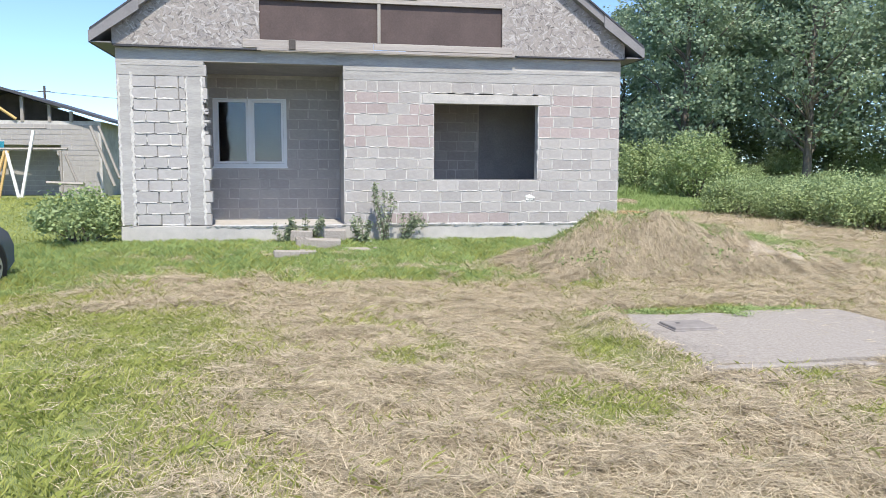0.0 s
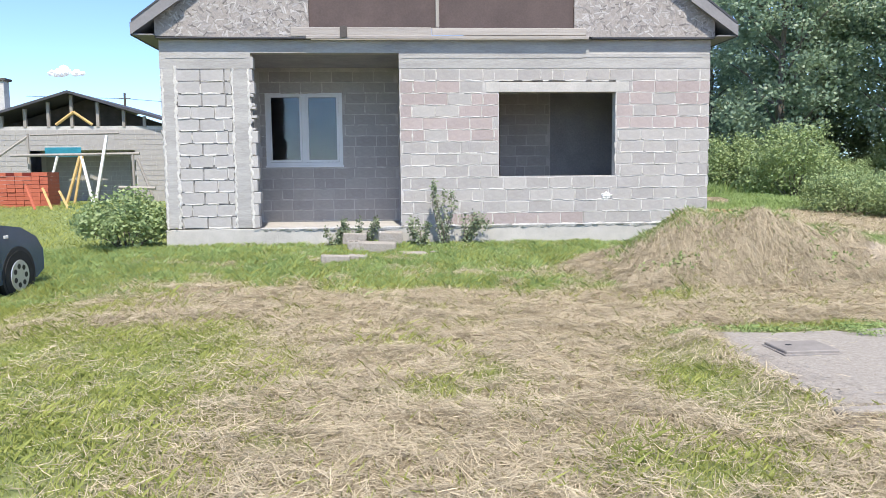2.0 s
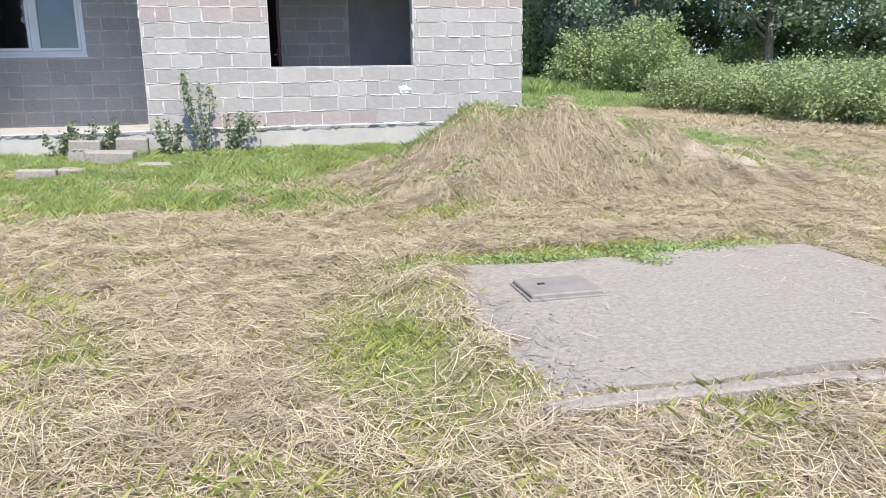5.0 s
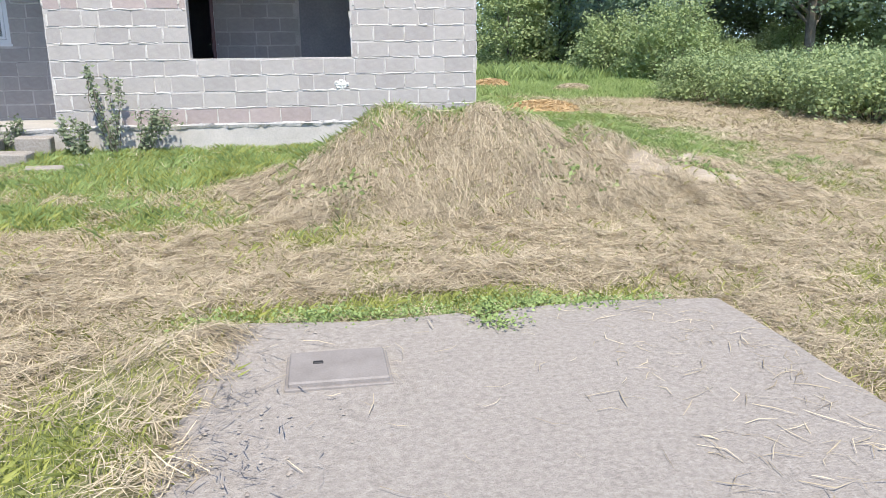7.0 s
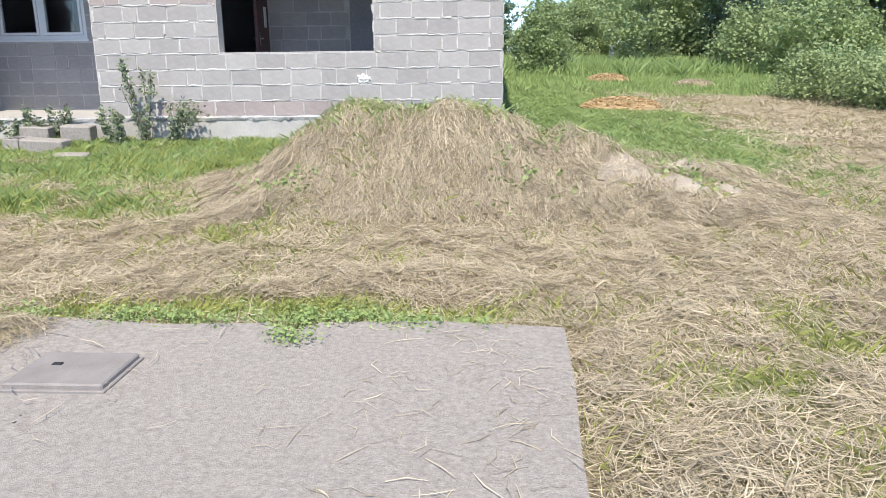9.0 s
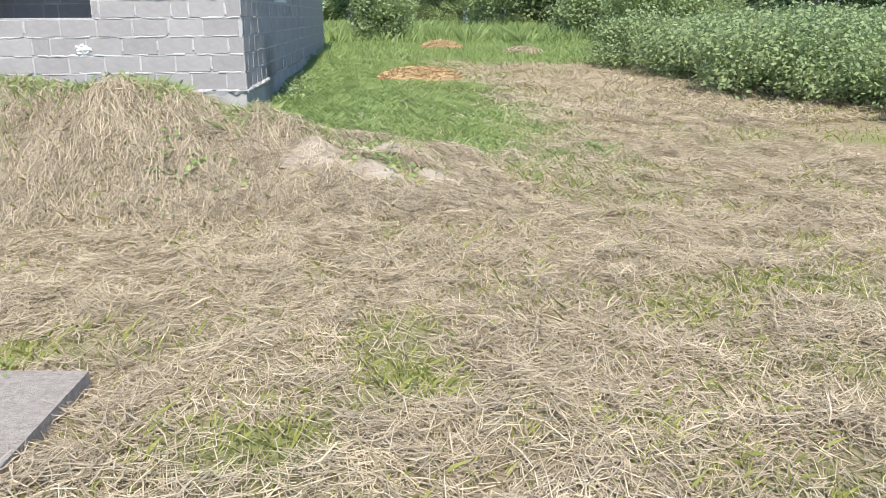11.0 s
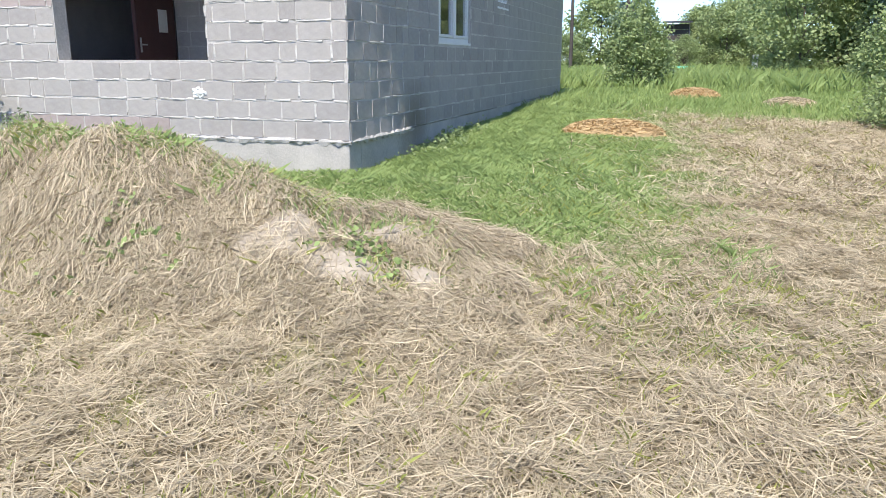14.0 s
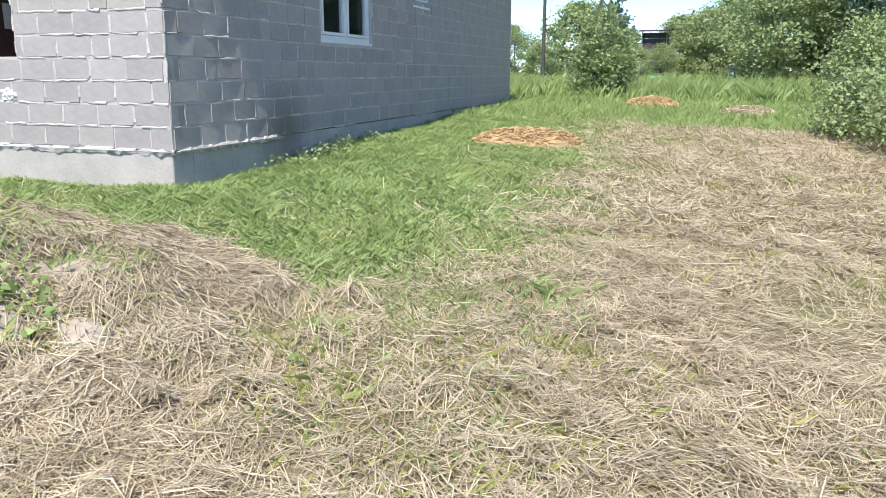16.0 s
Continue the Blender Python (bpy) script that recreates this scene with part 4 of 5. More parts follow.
# undergrowth below the tall trees
und = shrub(at(17.0, 31.5), 3.2, 3.6, "dense green undergrowth bush below the trees", 21, clumps=110, per=80, leaf=0.13, group="undergrowth")
for i, (a, b, s) in enumerate(((19.5, 31.5, 0.5), (22.5, 30.0, 0.42), (26.5, 28.5, 0.42), (31.5, 26.0, 0.45), (15.8, 34.5, 0.9), (18.2, 35.0, 0.8), (21, 37, 0.8), (24, 35.5, 0.8), (27, 34, 0.8), (30, 32.5, 0.8), (33, 31, 0.8), (36, 29, 0.8), (39, 26, 1.3), (24, 41, 1.5), (29, 39, 1.5), (34, 37, 1.5))):
    copy_thing(und, at(a, b, 50 * i)).scale = (s, s, s)
# low hedge of shrubs
hs = [shrub(at(13.7, 22.3), 1.12, 2.4, "low unclipped green shrub in a loose hedge", 31, clumps=120, per=90, group="hedge shrubs", dome=0.3),
      shrub(at(14.1, 20.4), 1.05, 2.4, "low unclipped green shrub in a loose hedge", 32, clumps=120, per=90, group="hedge shrubs", dome=0.3)]
k = 0
for row in range(4):
    for j in range(8):
        a, b = 13.75 + 0.17 * j + row * 1.75, 22.3 - 1.75 * j + row * 1.0
        if (row, j) in ((0, 0), (0, 1)):
            continue
        k += 1
        c = copy_thing(hs[k % 2], at(a + 0.3 * math.sin(k * 2.1), b + 0.3 * math.cos(k * 1.7), 67 * k))
        s = 0.95 + 0.16 * math.sin(k * 1.3) + 0.02 * row
        c.scale = (s, s, s)
# bushes and trees behind
bush = shrub(at(7.75, 33.0), 3.05, 1.9, "tall young green bush in the tall grass", 41, clumps=130, per=80, leaf=0.11, dome=0.6)
far = [tree(at(4.2, 53), 4.2, 4.4, "leafy light-green garden tree", 51, base=0.08, clumps=110, per=80, leaf=0.2, group="background trees", mat_=M_LEAFH),
       tree(at(13.6, 43.0), 4.6, 4.6, "bushy willow-like light green tree", 52, base=0.04, clumps=130, per=90, leaf=0.16, group="background trees", mat_=M_LEAFH)]
for i, (a, b, s) in enumerate(((16.6, 44.0, 1.15), (1.2, 50, 0.62), (6.0, 51, 0.55), (12.0, 53, 0.95), (15.5, 52, 1.2), (19.5, 48, 1.2), (-2.5, 54, 0.75), (9.8, 60, 0.8), (5.6, 62, 0.8), (-8, 60, 0.8), (3.2, 47, 0.45), (10.9, 50, 0.75), (13.5, 60, 1.2), (20, 58, 1.5), (24, 52, 1.5), (7.6, 46.5, 0.42), (-6, 48, 0.5), (8.9, 47.8, 0.4), (9.6, 52.5, 0.8))):
    copy_thing(far[i % 2], at(a, b, 80 * i)).scale = (s, s, s)
tall = tree(at(6.2, 49.5), 7.2, 2.6, "slim tall tree with an open crown", 61, base=0.2, clumps=70, per=70, leaf=0.18)
shrub(at(-3.95, 14.75), 1.05, 1.5, "leafy yellow-green bush at the corner of the house", 71, clumps=80, per=70, leaf=0.075)


def sapling(m, h, label, seed, stems=7, splay=0.17, arch=0.0):
    """Thin stems with leaves all along them; arch lets the tips bow over."""
    r = random.Random(seed)
    e = empty("sapling", m, label, "weed")
    bm = bmesh.new()
    cs = []
    for i in range(stems):
        a = r.uniform(0, 6.28)
        top = Vector((math.cos(a) * splay * h + arch * h * r.uniform(0.3, 1.2), math.sin(a) * 0.10 - 0.03, h * r.uniform(0.6, 1.0)))
        foot = Vector((r.uniform(-.07, .07), 0, -0.03))
        limb(bm, foot, top, 0.008, 0.003, r)
        tip = top + Vector((arch * 0.35 * h, 0, -0.12 * h)) if arch else top + Vector((0, 0, 0.05))
        rod(bm, top, tip, 0.003, 0.002, 5)
        for q in range(12):
            f = 0.12 + 0.88 * q / 11
            cs.append(tuple(foot.lerp(top, f)))
        for q in range(3):
            cs.append(tuple(top.lerp(tip, q / 2) - Vector((0, 0, 0.03 * bool(arch)))))
    part("stem", bm, M_BARK, e, "thin upright stems")
    leaf_mesh("foliage", cs, 0.03, 7, 0.05, M_LEAFG, e, flat=1.2)


sapling(at(1.47, 14.18), 1.08, "grey-green sapling weed growing before the wall", 81)
sapling(at(1.75, 14.22), 0.58, "arching leafy weed at the foundation", 82, 7, 0.2, 0.7)
sapling(at(1.1, 14.2), 0.42, "low leafy weed at the foundation", 83, 6, 0.5)
sapling(at(0.05, 14.38), 0.42, "low leafy weed at the porch edge", 84, 7, 0.7)
sapling(at(-0.35, 14.3), 0.3, "low leafy weed at the porch edge", 86, 6, 0.7)
wx_ = 6.28 + np.abs(rng.normal(0, 0.16, 46))
wy_ = 17.2 + rng.normal(0, 0.8, 46)
tagged(leaf_mesh("wall_weed", np.c_[wx_, wy_, ground_z(wx_, wy_) + 0.09], 0.06, 14, 0.05, M_LEAFH, None, flat=0.7), "broad-leaved green weeds along the foot of the wall", "weeds", kind="stuff")
# creeping clover on the slab's far edge
cx = np.r_[rng.uniform(3.2, 6.0, 130), rng.normal(4.93, 0.05, 14)]
cy = np.r_[8.38 + rng.normal(0, 0.07, 130), rng.uniform(7.95, 8.3, 14)]
cl = leaf_mesh("clover", np.c_[cx, cy, ground_z(cx, cy) + np.where(cy < 8.3, 0.1, 0.06)], 0.05, 26, 0.024, M_LUSH, None, flat=0.35)
tagged(cl, "creeping green clover along the slab edge", "clover", kind="stuff")
# weeds on the heap
hx, hy = np.concatenate([rng.normal(a, s, (26,)) for a, s in ((4.2, .18), (6.2, .2), (7.7, .15), (5.5, .5))]), np.concatenate([rng.normal(a, s, (26,)) for a, s in ((10.85, .1), (10.8, .15), (11.2, .1), (11.65, .12))])
tagged(leaf_mesh("heap_weed", np.c_[hx, hy, ground_z(hx, hy) + .04], .05, 9, .05, M_LUSH, None, flat=.6), "small green weeds growing on the earth heap", "weeds", kind="stuff")


def hay_pile(x, y, w, d, h, seed, label, m=None):
    e = empty("hay_pile", pose(x, y, gz(x, y)), label, "hay")
    r = np.random.default_rng(seed)
    bm = bmesh.new()
    bmesh.ops.create_icosphere(bm, subdivisions=3, radius=1)
    for v in bm.verts:
        k = 0.8 + 0.35 * math.sin(5 * v.co.x + seed) * math.cos(4 * v.co.y)
        v.co = Vector((v.co.x * w / 2, v.co.y * d / 2, max(-0.05, v.co.z) * h * k))
    part("mass", bm, m or M_HAYPILE, e)
    n = 3000
    a, q = r.uniform(0, 6.28, n), np.sqrt(r.random(n))
    px, py = np.cos(a) * q * w / 2, np.sin(a) * q * d / 2
    pz = h * np.sqrt(np.clip(1 - q * q, 0, 1)) + 0.01
    t = r.uniform(0, 6.28, n)
    L = r.uniform(0.02, 0.06, n)
    V = np.stack([np.c_[px + s * np.cos(t) * L - k * np.sin(t) * .003, py + s * np.sin(t) * L + k * np.cos(t) * .003, pz + s * r.normal(0, .007, n)] for s, k in ((-1, -1), (1, -1), (1, 1), (-1, 1))], 1).reshape(-1, 3)
    part_ = from_np("loose_hay", V, np.arange(n)[:, None] * 4 + np.arange(4), m or M_HAYPILE, e)
    part_["kind"] = "stuff"


hay_pile(8.42, 19.1, 1.55, 0.85, 0.24, 1, "flat pile of orange-brown hay on the grass")
hay_pile(9.55, 28.9, 1.35, 0.9, 0.3, 2, "small pile of orange-brown hay on the grass")
hay_pile(11.7, 27.0, 1.2, 0.9, 0.2, 3, "low pile of greyish dry hay", M_STRAW)

# ---- loose blocks before the porch ----
def loose_block(x, y, z, rz, dims, label, hollow=False):
    e = empty("concrete_block", pose(x, y, z, 3 * math.sin(rz), 2, rz), label, "block", "loose blocks")
    a, b, c = dims
    if hollow:
        for q in (-1, 1):
            boxpart("face_shell", (-a / 2, a / 2, q * (b / 2 - .015) - .015, q * (b / 2 - .015) + .015, 0, c), M_SLAB, e)
        for q in (-a / 2, -.015, a / 2 - .03):
            boxpart("web", (q, q + .03, -b / 2 + .03, b / 2 - .03, 0, c - .002), M_SLAB, e)
    else:
        boxpart("body", (-a / 2, a / 2, -b / 2, b / 2, 0, c), M_SLAB, e, bevel=0.014)


for x, y, dz, rz, dims, hol in ((-0.28, 12.72, 0.0, 6, (.42, .2, .14), 0), (0.05, 12.95, 0.0, -12, (.3, .2, .12), 0), (-0.05, 13.8, 0.0, 3, (.2, .38, .2), 1), (0.33, 13.75, 0.02, -4, (.62, .25, .19), 0),
                           (0.92, 13.3, 0.0, 14, (.4, .2, .08), 0), (1.35, 13.55, 0.0, -20, (.3, .2, .07), 0), (0.55, 14.2, 0.1, 2, (.4, .22, .2), 0), (-0.05, 14.25, 0.06, 0, (.4, .2, .2), 0)):
    loose_block(x, y, gz(x, y) - 0.02 + dz, rz, dims, "broken grey concrete block lying in the grass", hol)
bm = bmesh.new()
for i in range(14):
    a = i * 0.8
    rod(bm, (4.335 + 0.05 * math.cos(a) * (i % 3), FY - 0.012, 1.005 + 0.03 * math.sin(a) * (i % 3)), (4.335 + 0.06 * math.cos(a), FY + 0.01, 1.005 + 0.04 * math.sin(a)), 0.022, 0.03, 6)
tagged(part("foam_blob", bm, M_WHITEP), "white blob of dried mounting foam on the wall", "foam")
# pale bare soil on the heap's end
for x, y, s in SOIL:
    bm = bmesh.new()
    bmesh.ops.create_icosphere(bm, subdivisions=3, radius=1)
    for v in bm.verts:
        q = 0.8 + 0.4 * float(vnoise(v.co.x * 2 + x, v.co.y * 2 + v.co.z, 0.6))
        v.co = Vector((v.co.x * s * q, v.co.y * s * .55 * q, v.co.z * .05))
        v.co.z += gz(x + v.co.x, y + v.co.y) - gz(x, y)
    o = part("bare_soil", bm, M_SAND)
    o.location = (x, y, gz(x, y))
    tagged(o, "pale crumbly bare soil patch on the heap", "soil")

# ---- car ----
def car(m):
    e = empty("car", m, "dark blue parked hatchback car on the grass", "car")
    bm = bmesh.new()
    # side outline: x forward from the tail, z up; shells at growing half-width
    low = [(0.0, .35), (0.0, .75), (.1, .95), (.9, 1.0), (2.75, .99), (3.45, .90), (3.78, .76), (3.93, .58), (3.93, .32), (3.75, .22), (.2, .22)]
    for y0, y1, k in ((-.84, -.76, 1), (-.76, .76, 0), (.76, .84, 2)):
        f0, f1 = (0.985 if k == 1 else 1), (0.985 if k == 2 else 1)
        a = [bm.verts.new((2.06 + (p[0] - 2.06) * f0, y0, .6 + (p[1] - .6) * f0)) for p in low]
        b = [bm.verts.new((2.06 + (p[0] - 2.06) * f1, y1, .6 + (p[1] - .6) * f1)) for p in low]
        bm.faces.new(a)
        bm.faces.new(b[::-1])
        for i in range(len(low)):
            q = (i + 1) % len(low)
            bm.faces.new((a[i], b[i], b[q], a[q]))
    bmesh.ops.recalc_face_normals(bm, faces=bm.faces)
    body = part("body", bm, M_CAR, e)
    cab = [(.15, .96), (.55, 1.40), (1.2, 1.47), (2.0, 1.45), (2.95, .98)]
    bm = bmesh.new()
    a = [bm.verts.new((p[0], -.78 + .18 * (p[1] - .96) / .5, p[1])) for p in cab]
    b = [bm.verts.new((p[0], .78 - .18 * (p[1] - .96) / .5, p[1])) for p in cab]
    bm.faces.new(a)
    bm.faces.new(b[::-1])
    for i in range(5):
        q = (i + 1) % 5
        bm.faces.new((a[i], b[i], b[q], a[q]))
    bmesh.ops.recalc_face_normals(bm, faces=bm.faces)
    part("cabin", bm, M_CAR, e)
    for s in (-1, 1):
        bm = bmesh.new()
        for pts in (((1.55, 1.02), (2.68, 1.02), (1.98, 1.39), (1.55, 1.41)), ((.55, 1.02), (1.48, 1.02), (1.48, 1.41), (.75, 1.38))):
            osb_shape(bm, [(p[0], p[1]) for p in pts], -.004, .004)
        for v in bm.verts:
            v.co.y += s * (.785 - .18 * (v.co.z - .96) / .5)
        part("side_window", bm, M_CARGLASS, e, "dark side glass")
        mir = boxpart("mirror", (2.35, 2.55, s * .92 - .1, s * .92 + .1, 1.0, 1.15), M_BLACK, e, "door mirror", bevel=0.04)
        boxpart("mirror_glass", (2.343, 2.352, s * .92 - .08, s * .92 + .08, 1.02, 1.13), M_STEEL, mir, "mirror glass")
        boxpart("trim_strip", (.6, 2.9, s * .846 - .008, s * .846 + .008, .60, .635), M_STEEL, e, "bright side strip", bevel=.004)
        boxpart("side_lamp", (3.05, 3.14, s * .842 - .008, s * .842 + .008, .78, .82), M_WHITEP, e, "small side indicator", bevel=.006)
        boxpart("headlight", (3.58, 3.90, s * .62 - .16, s * .62 + .16, .6, .76), M_CARGLASS, e, "clear headlight", bevel=.04)
        for wx in (.75, 3.33):
            bm = bmesh.new()
            rod(bm, (wx, s * .66, .3), (wx, s * .85, .3), .31, .31, 28)
            wheel = part("wheel", bm, M_RUBBER, e, "black tyre")
            bm = bmesh.new()
            rod(bm, (wx, s * .84, .3), (wx, s * .858, .3), .205, .19, 24)
            part("rim", bm, M_RIM, wheel, "silver spoked rim")
            # black discs on the closed rim paint the shade between its spokes
            bm = bmesh.new()
            for q in range(7):
                t = q * 2 * math.pi / 7
                rod(bm, (wx + .12 * math.cos(t), s * .855, .3 + .12 * math.sin(t)), (wx + .12 * math.cos(t), s * .861, .3 + .12 * math.sin(t)), .035, .035, 8)
            part("spoke_gap", bm, M_BLACK, wheel, "black disc for the shaded gap between spokes")
            bm = bmesh.new()
            rod(bm, (wx, s * .80, .31), (wx, s * .8435, .31), .355, .355, 28)
            part("wheel_arch", bm, M_BLACK, e, "dark wheel arch")
    boxpart("windscreen", (0, .9, -.62, .62, -.004, .004), M_CARGLASS, e, "dark windscreen", bevel=0, m=pose(2.03, 0, 1.43, 0, 27, 0))
    return e


# front wheel near (-4.1, 11.2), nose away from the first eye
HEAD = 84.0
cm = pose(0, 0, 0, 0, 0, HEAD)
off = cm @ Vector((3.33, -.85, 0))
car(Matrix.Translation((-4.1 - off.x, 11.2 - off.y, gz(-4.4, 10.0) + 0.01)) @ cm)

# ---- neighbouring house under construction ----
nb = empty("neighbour_house", pose(0, 0, 0), "unfinished grey block house with an open timber gable", "house")
NY = 33.0
NG = 0.45
bm = bmesh.new()
bx(bm, -15.6, -13.7, NY, NY + .3, 0.0, 3.45)
bx(bm, -9.5, -8.0, NY, NY + .3, 0.0, 3.45)
bx(bm, -13.7, -9.5, NY, NY + .3, 2.5, 3.45)
bx(bm, -13.9, -9.3, NY + 1.7, NY + 1.9, 0.0, 3.4)
bx(bm, -8.3, -8.0, NY + .3, NY + 9, 0.0, 3.45)
bx(bm, -15.6, -15.3, NY + .3, NY + 9, 0.0, 3.45)
bx(bm, -15.3, -8.3, NY + 8.7, NY + 9, 0.0, 3.45)
nwall = part("wall", bm, M_MORTAR, nb, "bare block wall")
for s in (-1, 1):
    bm = bmesh.new()
    osb_shape(bm, [(-11.9, 4.72), (-11.9 + s * 4.35, 3.40), (-11.9 + s * 4.35, 3.50), (-11.9, 4.82)], NY - .35, NY + 9.3)
    part("roof", bm, M_ROOF, nb, "dark sheet roof")
for q in (-14.6, -13.7, -12.8, -11.9, -10.9, -9.9, -9.1):
    top = 4.68 - abs(q + 11.9) * .305
    boxpart("gable_post", (q - .06, q + .06, NY - .03, NY + .09, 3.4, top), M_WOODV, nb, "grey timber post", bevel=0.005)
for a, b in (((-12.5, 3.5), (-11.8, 4.0)), ((-11.1, 3.5), (-11.8, 4.0))):
    bm = bmesh.new()
    rod(bm, (a[0], NY - .06, a[1]), (b[0], NY - .06, b[1]), .06, .06, 6)
    part("gable_brace", bm, M_YELLOW, nb, "pale timber brace")
boxpart("window", (-13.0, -11.6, NY - .03, NY - .004, 2.25, 2.62), M_TEAL, nb, "teal sheet over an opening")
# added dark triangle: the attic's inner shade as a panel behind the posts
bm = bmesh.new()
osb_shape(bm, [(-15.5, 3.46), (-8.3, 3.46), (-11.9, 4.66)], NY + 1.6, NY + 1.7)
part("attic_boarding", bm, M_DARKIN, nb, "dark panel standing in for the shaded attic interior")
bm = bmesh.new()
rows_ = courses(-15.5, -8.1, 0.45, 14, [(-13.0, -11.6, 2.2, 2.65)], 5)
for u, z, du, dz in rows_:
    back = 1.7 if -13.7 < u < -9.5 and z < 2.5 else 0.0
    bx(bm, u - du / 2, u + du / 2, NY + back - .012, NY + back + .02, z - dz / 2, z + dz / 2)
o = part("block_facing", bm, M_BLOCK, nwall)
o["kind"] = "stuff"
# scaffold before it
SY = 30.6
sc = empty("scaffold", pose(0, 0, 0), "improvised timber scaffold of planks and trestles", "scaffold")
def stick(name, a, b, r, m, label):
    bm = bmesh.new()
    rod(bm, a, b, r, r, 6)
    return part(name, bm, m, sc, label)
stick("plank", (-13.2, SY, 2.24), (-8.6, SY, 2.28), .06, M_WOODV, "grey plank")
stick("rail", (-12.6, SY + .3, 3.0), (-9.4, SY + .3, 3.05), .04, M_WOODV, "grey rail")
stick("pole", (-10.15, SY - .5, .2), (-9.75, SY, 2.95), .06, M_WHITEP, "white pole")
stick("leg", (-11.25, SY - .3, .3), (-10.75, SY, 2.2), .06, M_YELLOW, "yellow trestle leg")
stick("leg", (-10.95, SY - .3, .3), (-10.65, SY, 2.2), .05, M_YELLOW, "yellow trestle leg")
stick("leg", (-10.2, SY - .3, .2), (-10.7, SY, 2.2), .06, M_WHITEP, "white trestle leg")
stick("leg", (-11.9, SY - .1, .9), (-11.55, SY, 2.2), .05, M_WHITEP, "white trestle leg")
stick("post", (-8.85, SY, .3), (-8.85, SY, 2.25), .05, M_WOODV, "grey post")
stick("post", (-12.7, SY + .3, .3), (-12.7, SY + .3, 3.05), .05, M_WOODV, "grey post")
stick("brace", (-8.1, SY - .2, .6), (-8.7, SY, 2.1), .05, M_WOODV, "grey brace")
stick("brace", (-7.2, SY + .8, .9), (-8.1, SY + 1.2, 3.2), .06, M_WOODV, "leaning ladder pole")
stick("brace", (-7.0, SY + .8, 1.2), (-7.8, SY + 1.2, 3.2), .05, M_WOODV, "leaning ladder pole")
stick("brace", (-14.1, SY, 1.9), (-12.7, SY + .3, 2.95), .05, M_WOODV, "grey brace")
stick("bench", (-9.2, SY - .6, 1.05), (-7.9, SY - .6, 1.0), .07, M_WOODV, "grey bench plank")


def pallet(name, x0, x1, y0, y1, z0, nz, m, label, bl=.26, bh=.13):
    e = empty(name, pose(0, 0, 0), label, "bricks")
    r = random.Random(9)
    n = int((x1 - x0) / bl)
    for c in range(nz):
        for i in range(n):
            if c == nz - 1 and r.random() < .2:
                continue
            a = x0 + i * bl + (bl * .0)
            boxpart("brick", (a + .006, a + bl - .006, y0 + r.uniform(-.02, .02), y1, z0 + c * bh + .005, z0 + (c + 1) * bh - .003), m, e, bevel=0)
    return e


pallet("brick_stack", -12.1, -10.5, 27.3, 28.2, gz(-11, 27.5) - .02, 9, M_REDBRICK, "stack of new red bricks")
pallet("block_stack", -13.0, -11.3, 24.0, 25.0, gz(-12, 24.5) - .02, 5, M_BLOCK_OLD, "stack of grey concrete blocks", .42, .21)
o = empty("plank_heap", pose(-9.6, 25.8, gz(-9.6, 25.8)), "few orange-brown boards leaning on the grass", "planks")
for i in range(3):
    bm = bmesh.new()
    rod(bm, (-.6 + .5 * i, -.3, 0), (-1.1 + .5 * i, .3, .75 - .1 * i), .04, .04, 5)
    part("board", bm, M_YELLOW if i else M_REDBRICK, o)
# Roof of a farther house, chimney and antenna
fh = empty("far_house", pose(0, 0, 0), "grey-roofed house with a slim chimney", "house")
bm = bmesh.new()
osb_shape(bm, [(-29, 3.6), (-21, 6.0), (-13, 3.6)], 50, 60)
part("roof", bm, M_SOFFIT, fh, "grey tiled roof")
boxpart("wall", (-27.5, -14.5, 50.4, 59.6, 0, 3.9), M_MORTAR, fh, bevel=0)
boxpart("chimney", (-23.5, -22.9, 51, 51.7, 4.6, 7.4), M_MORTAR, fh, "slim chimney")
boxpart("chimney_cap", (-23.65, -22.75, 50.9, 51.8, 7.4, 7.55), M_DARKIN, fh)


def cable(name, pts, label, r=0.012):
    bm = bmesh.new()
    for a, b in zip(pts[:-1], pts[1:]):
        rod(bm, a, b, r, r, 5)
    tagged(part(name, bm, M_BLACK), label, "cable")


cable("overhead_wire", [(-18.5, 44, 5.75), (-13.4, 44, 5.6), (-11, 44, 5.4), (-8, 44, 5.2), (0, 44, 5.8), (14, 44, 5.9), (40, 44, 6.2)], "thin dark overhead wire")
for px, py, ph in ((3.9, 44, 4.9), (6.4, 44.0, 6.6)):
    bm = bmesh.new()
    rod(bm, (px, py, gz(px, py) - .2), (px, py, ph), .09, .07, 8)
    tagged(part("utility_pole", bm, M_DARKIN), "dark wooden utility pole", "pole")
bm = bmesh.new()
rod(bm, (-13.4, 44, .3), (-13.4, 44, 5.9), .08, .06, 8)
rod(bm, (-13.7, 44, 5.6), (-13.1, 44, 5.6), .03, .03, 6)
tagged(part("utility_pole", bm, M_DARKIN), "dark utility pole with a cross arm", "pole")

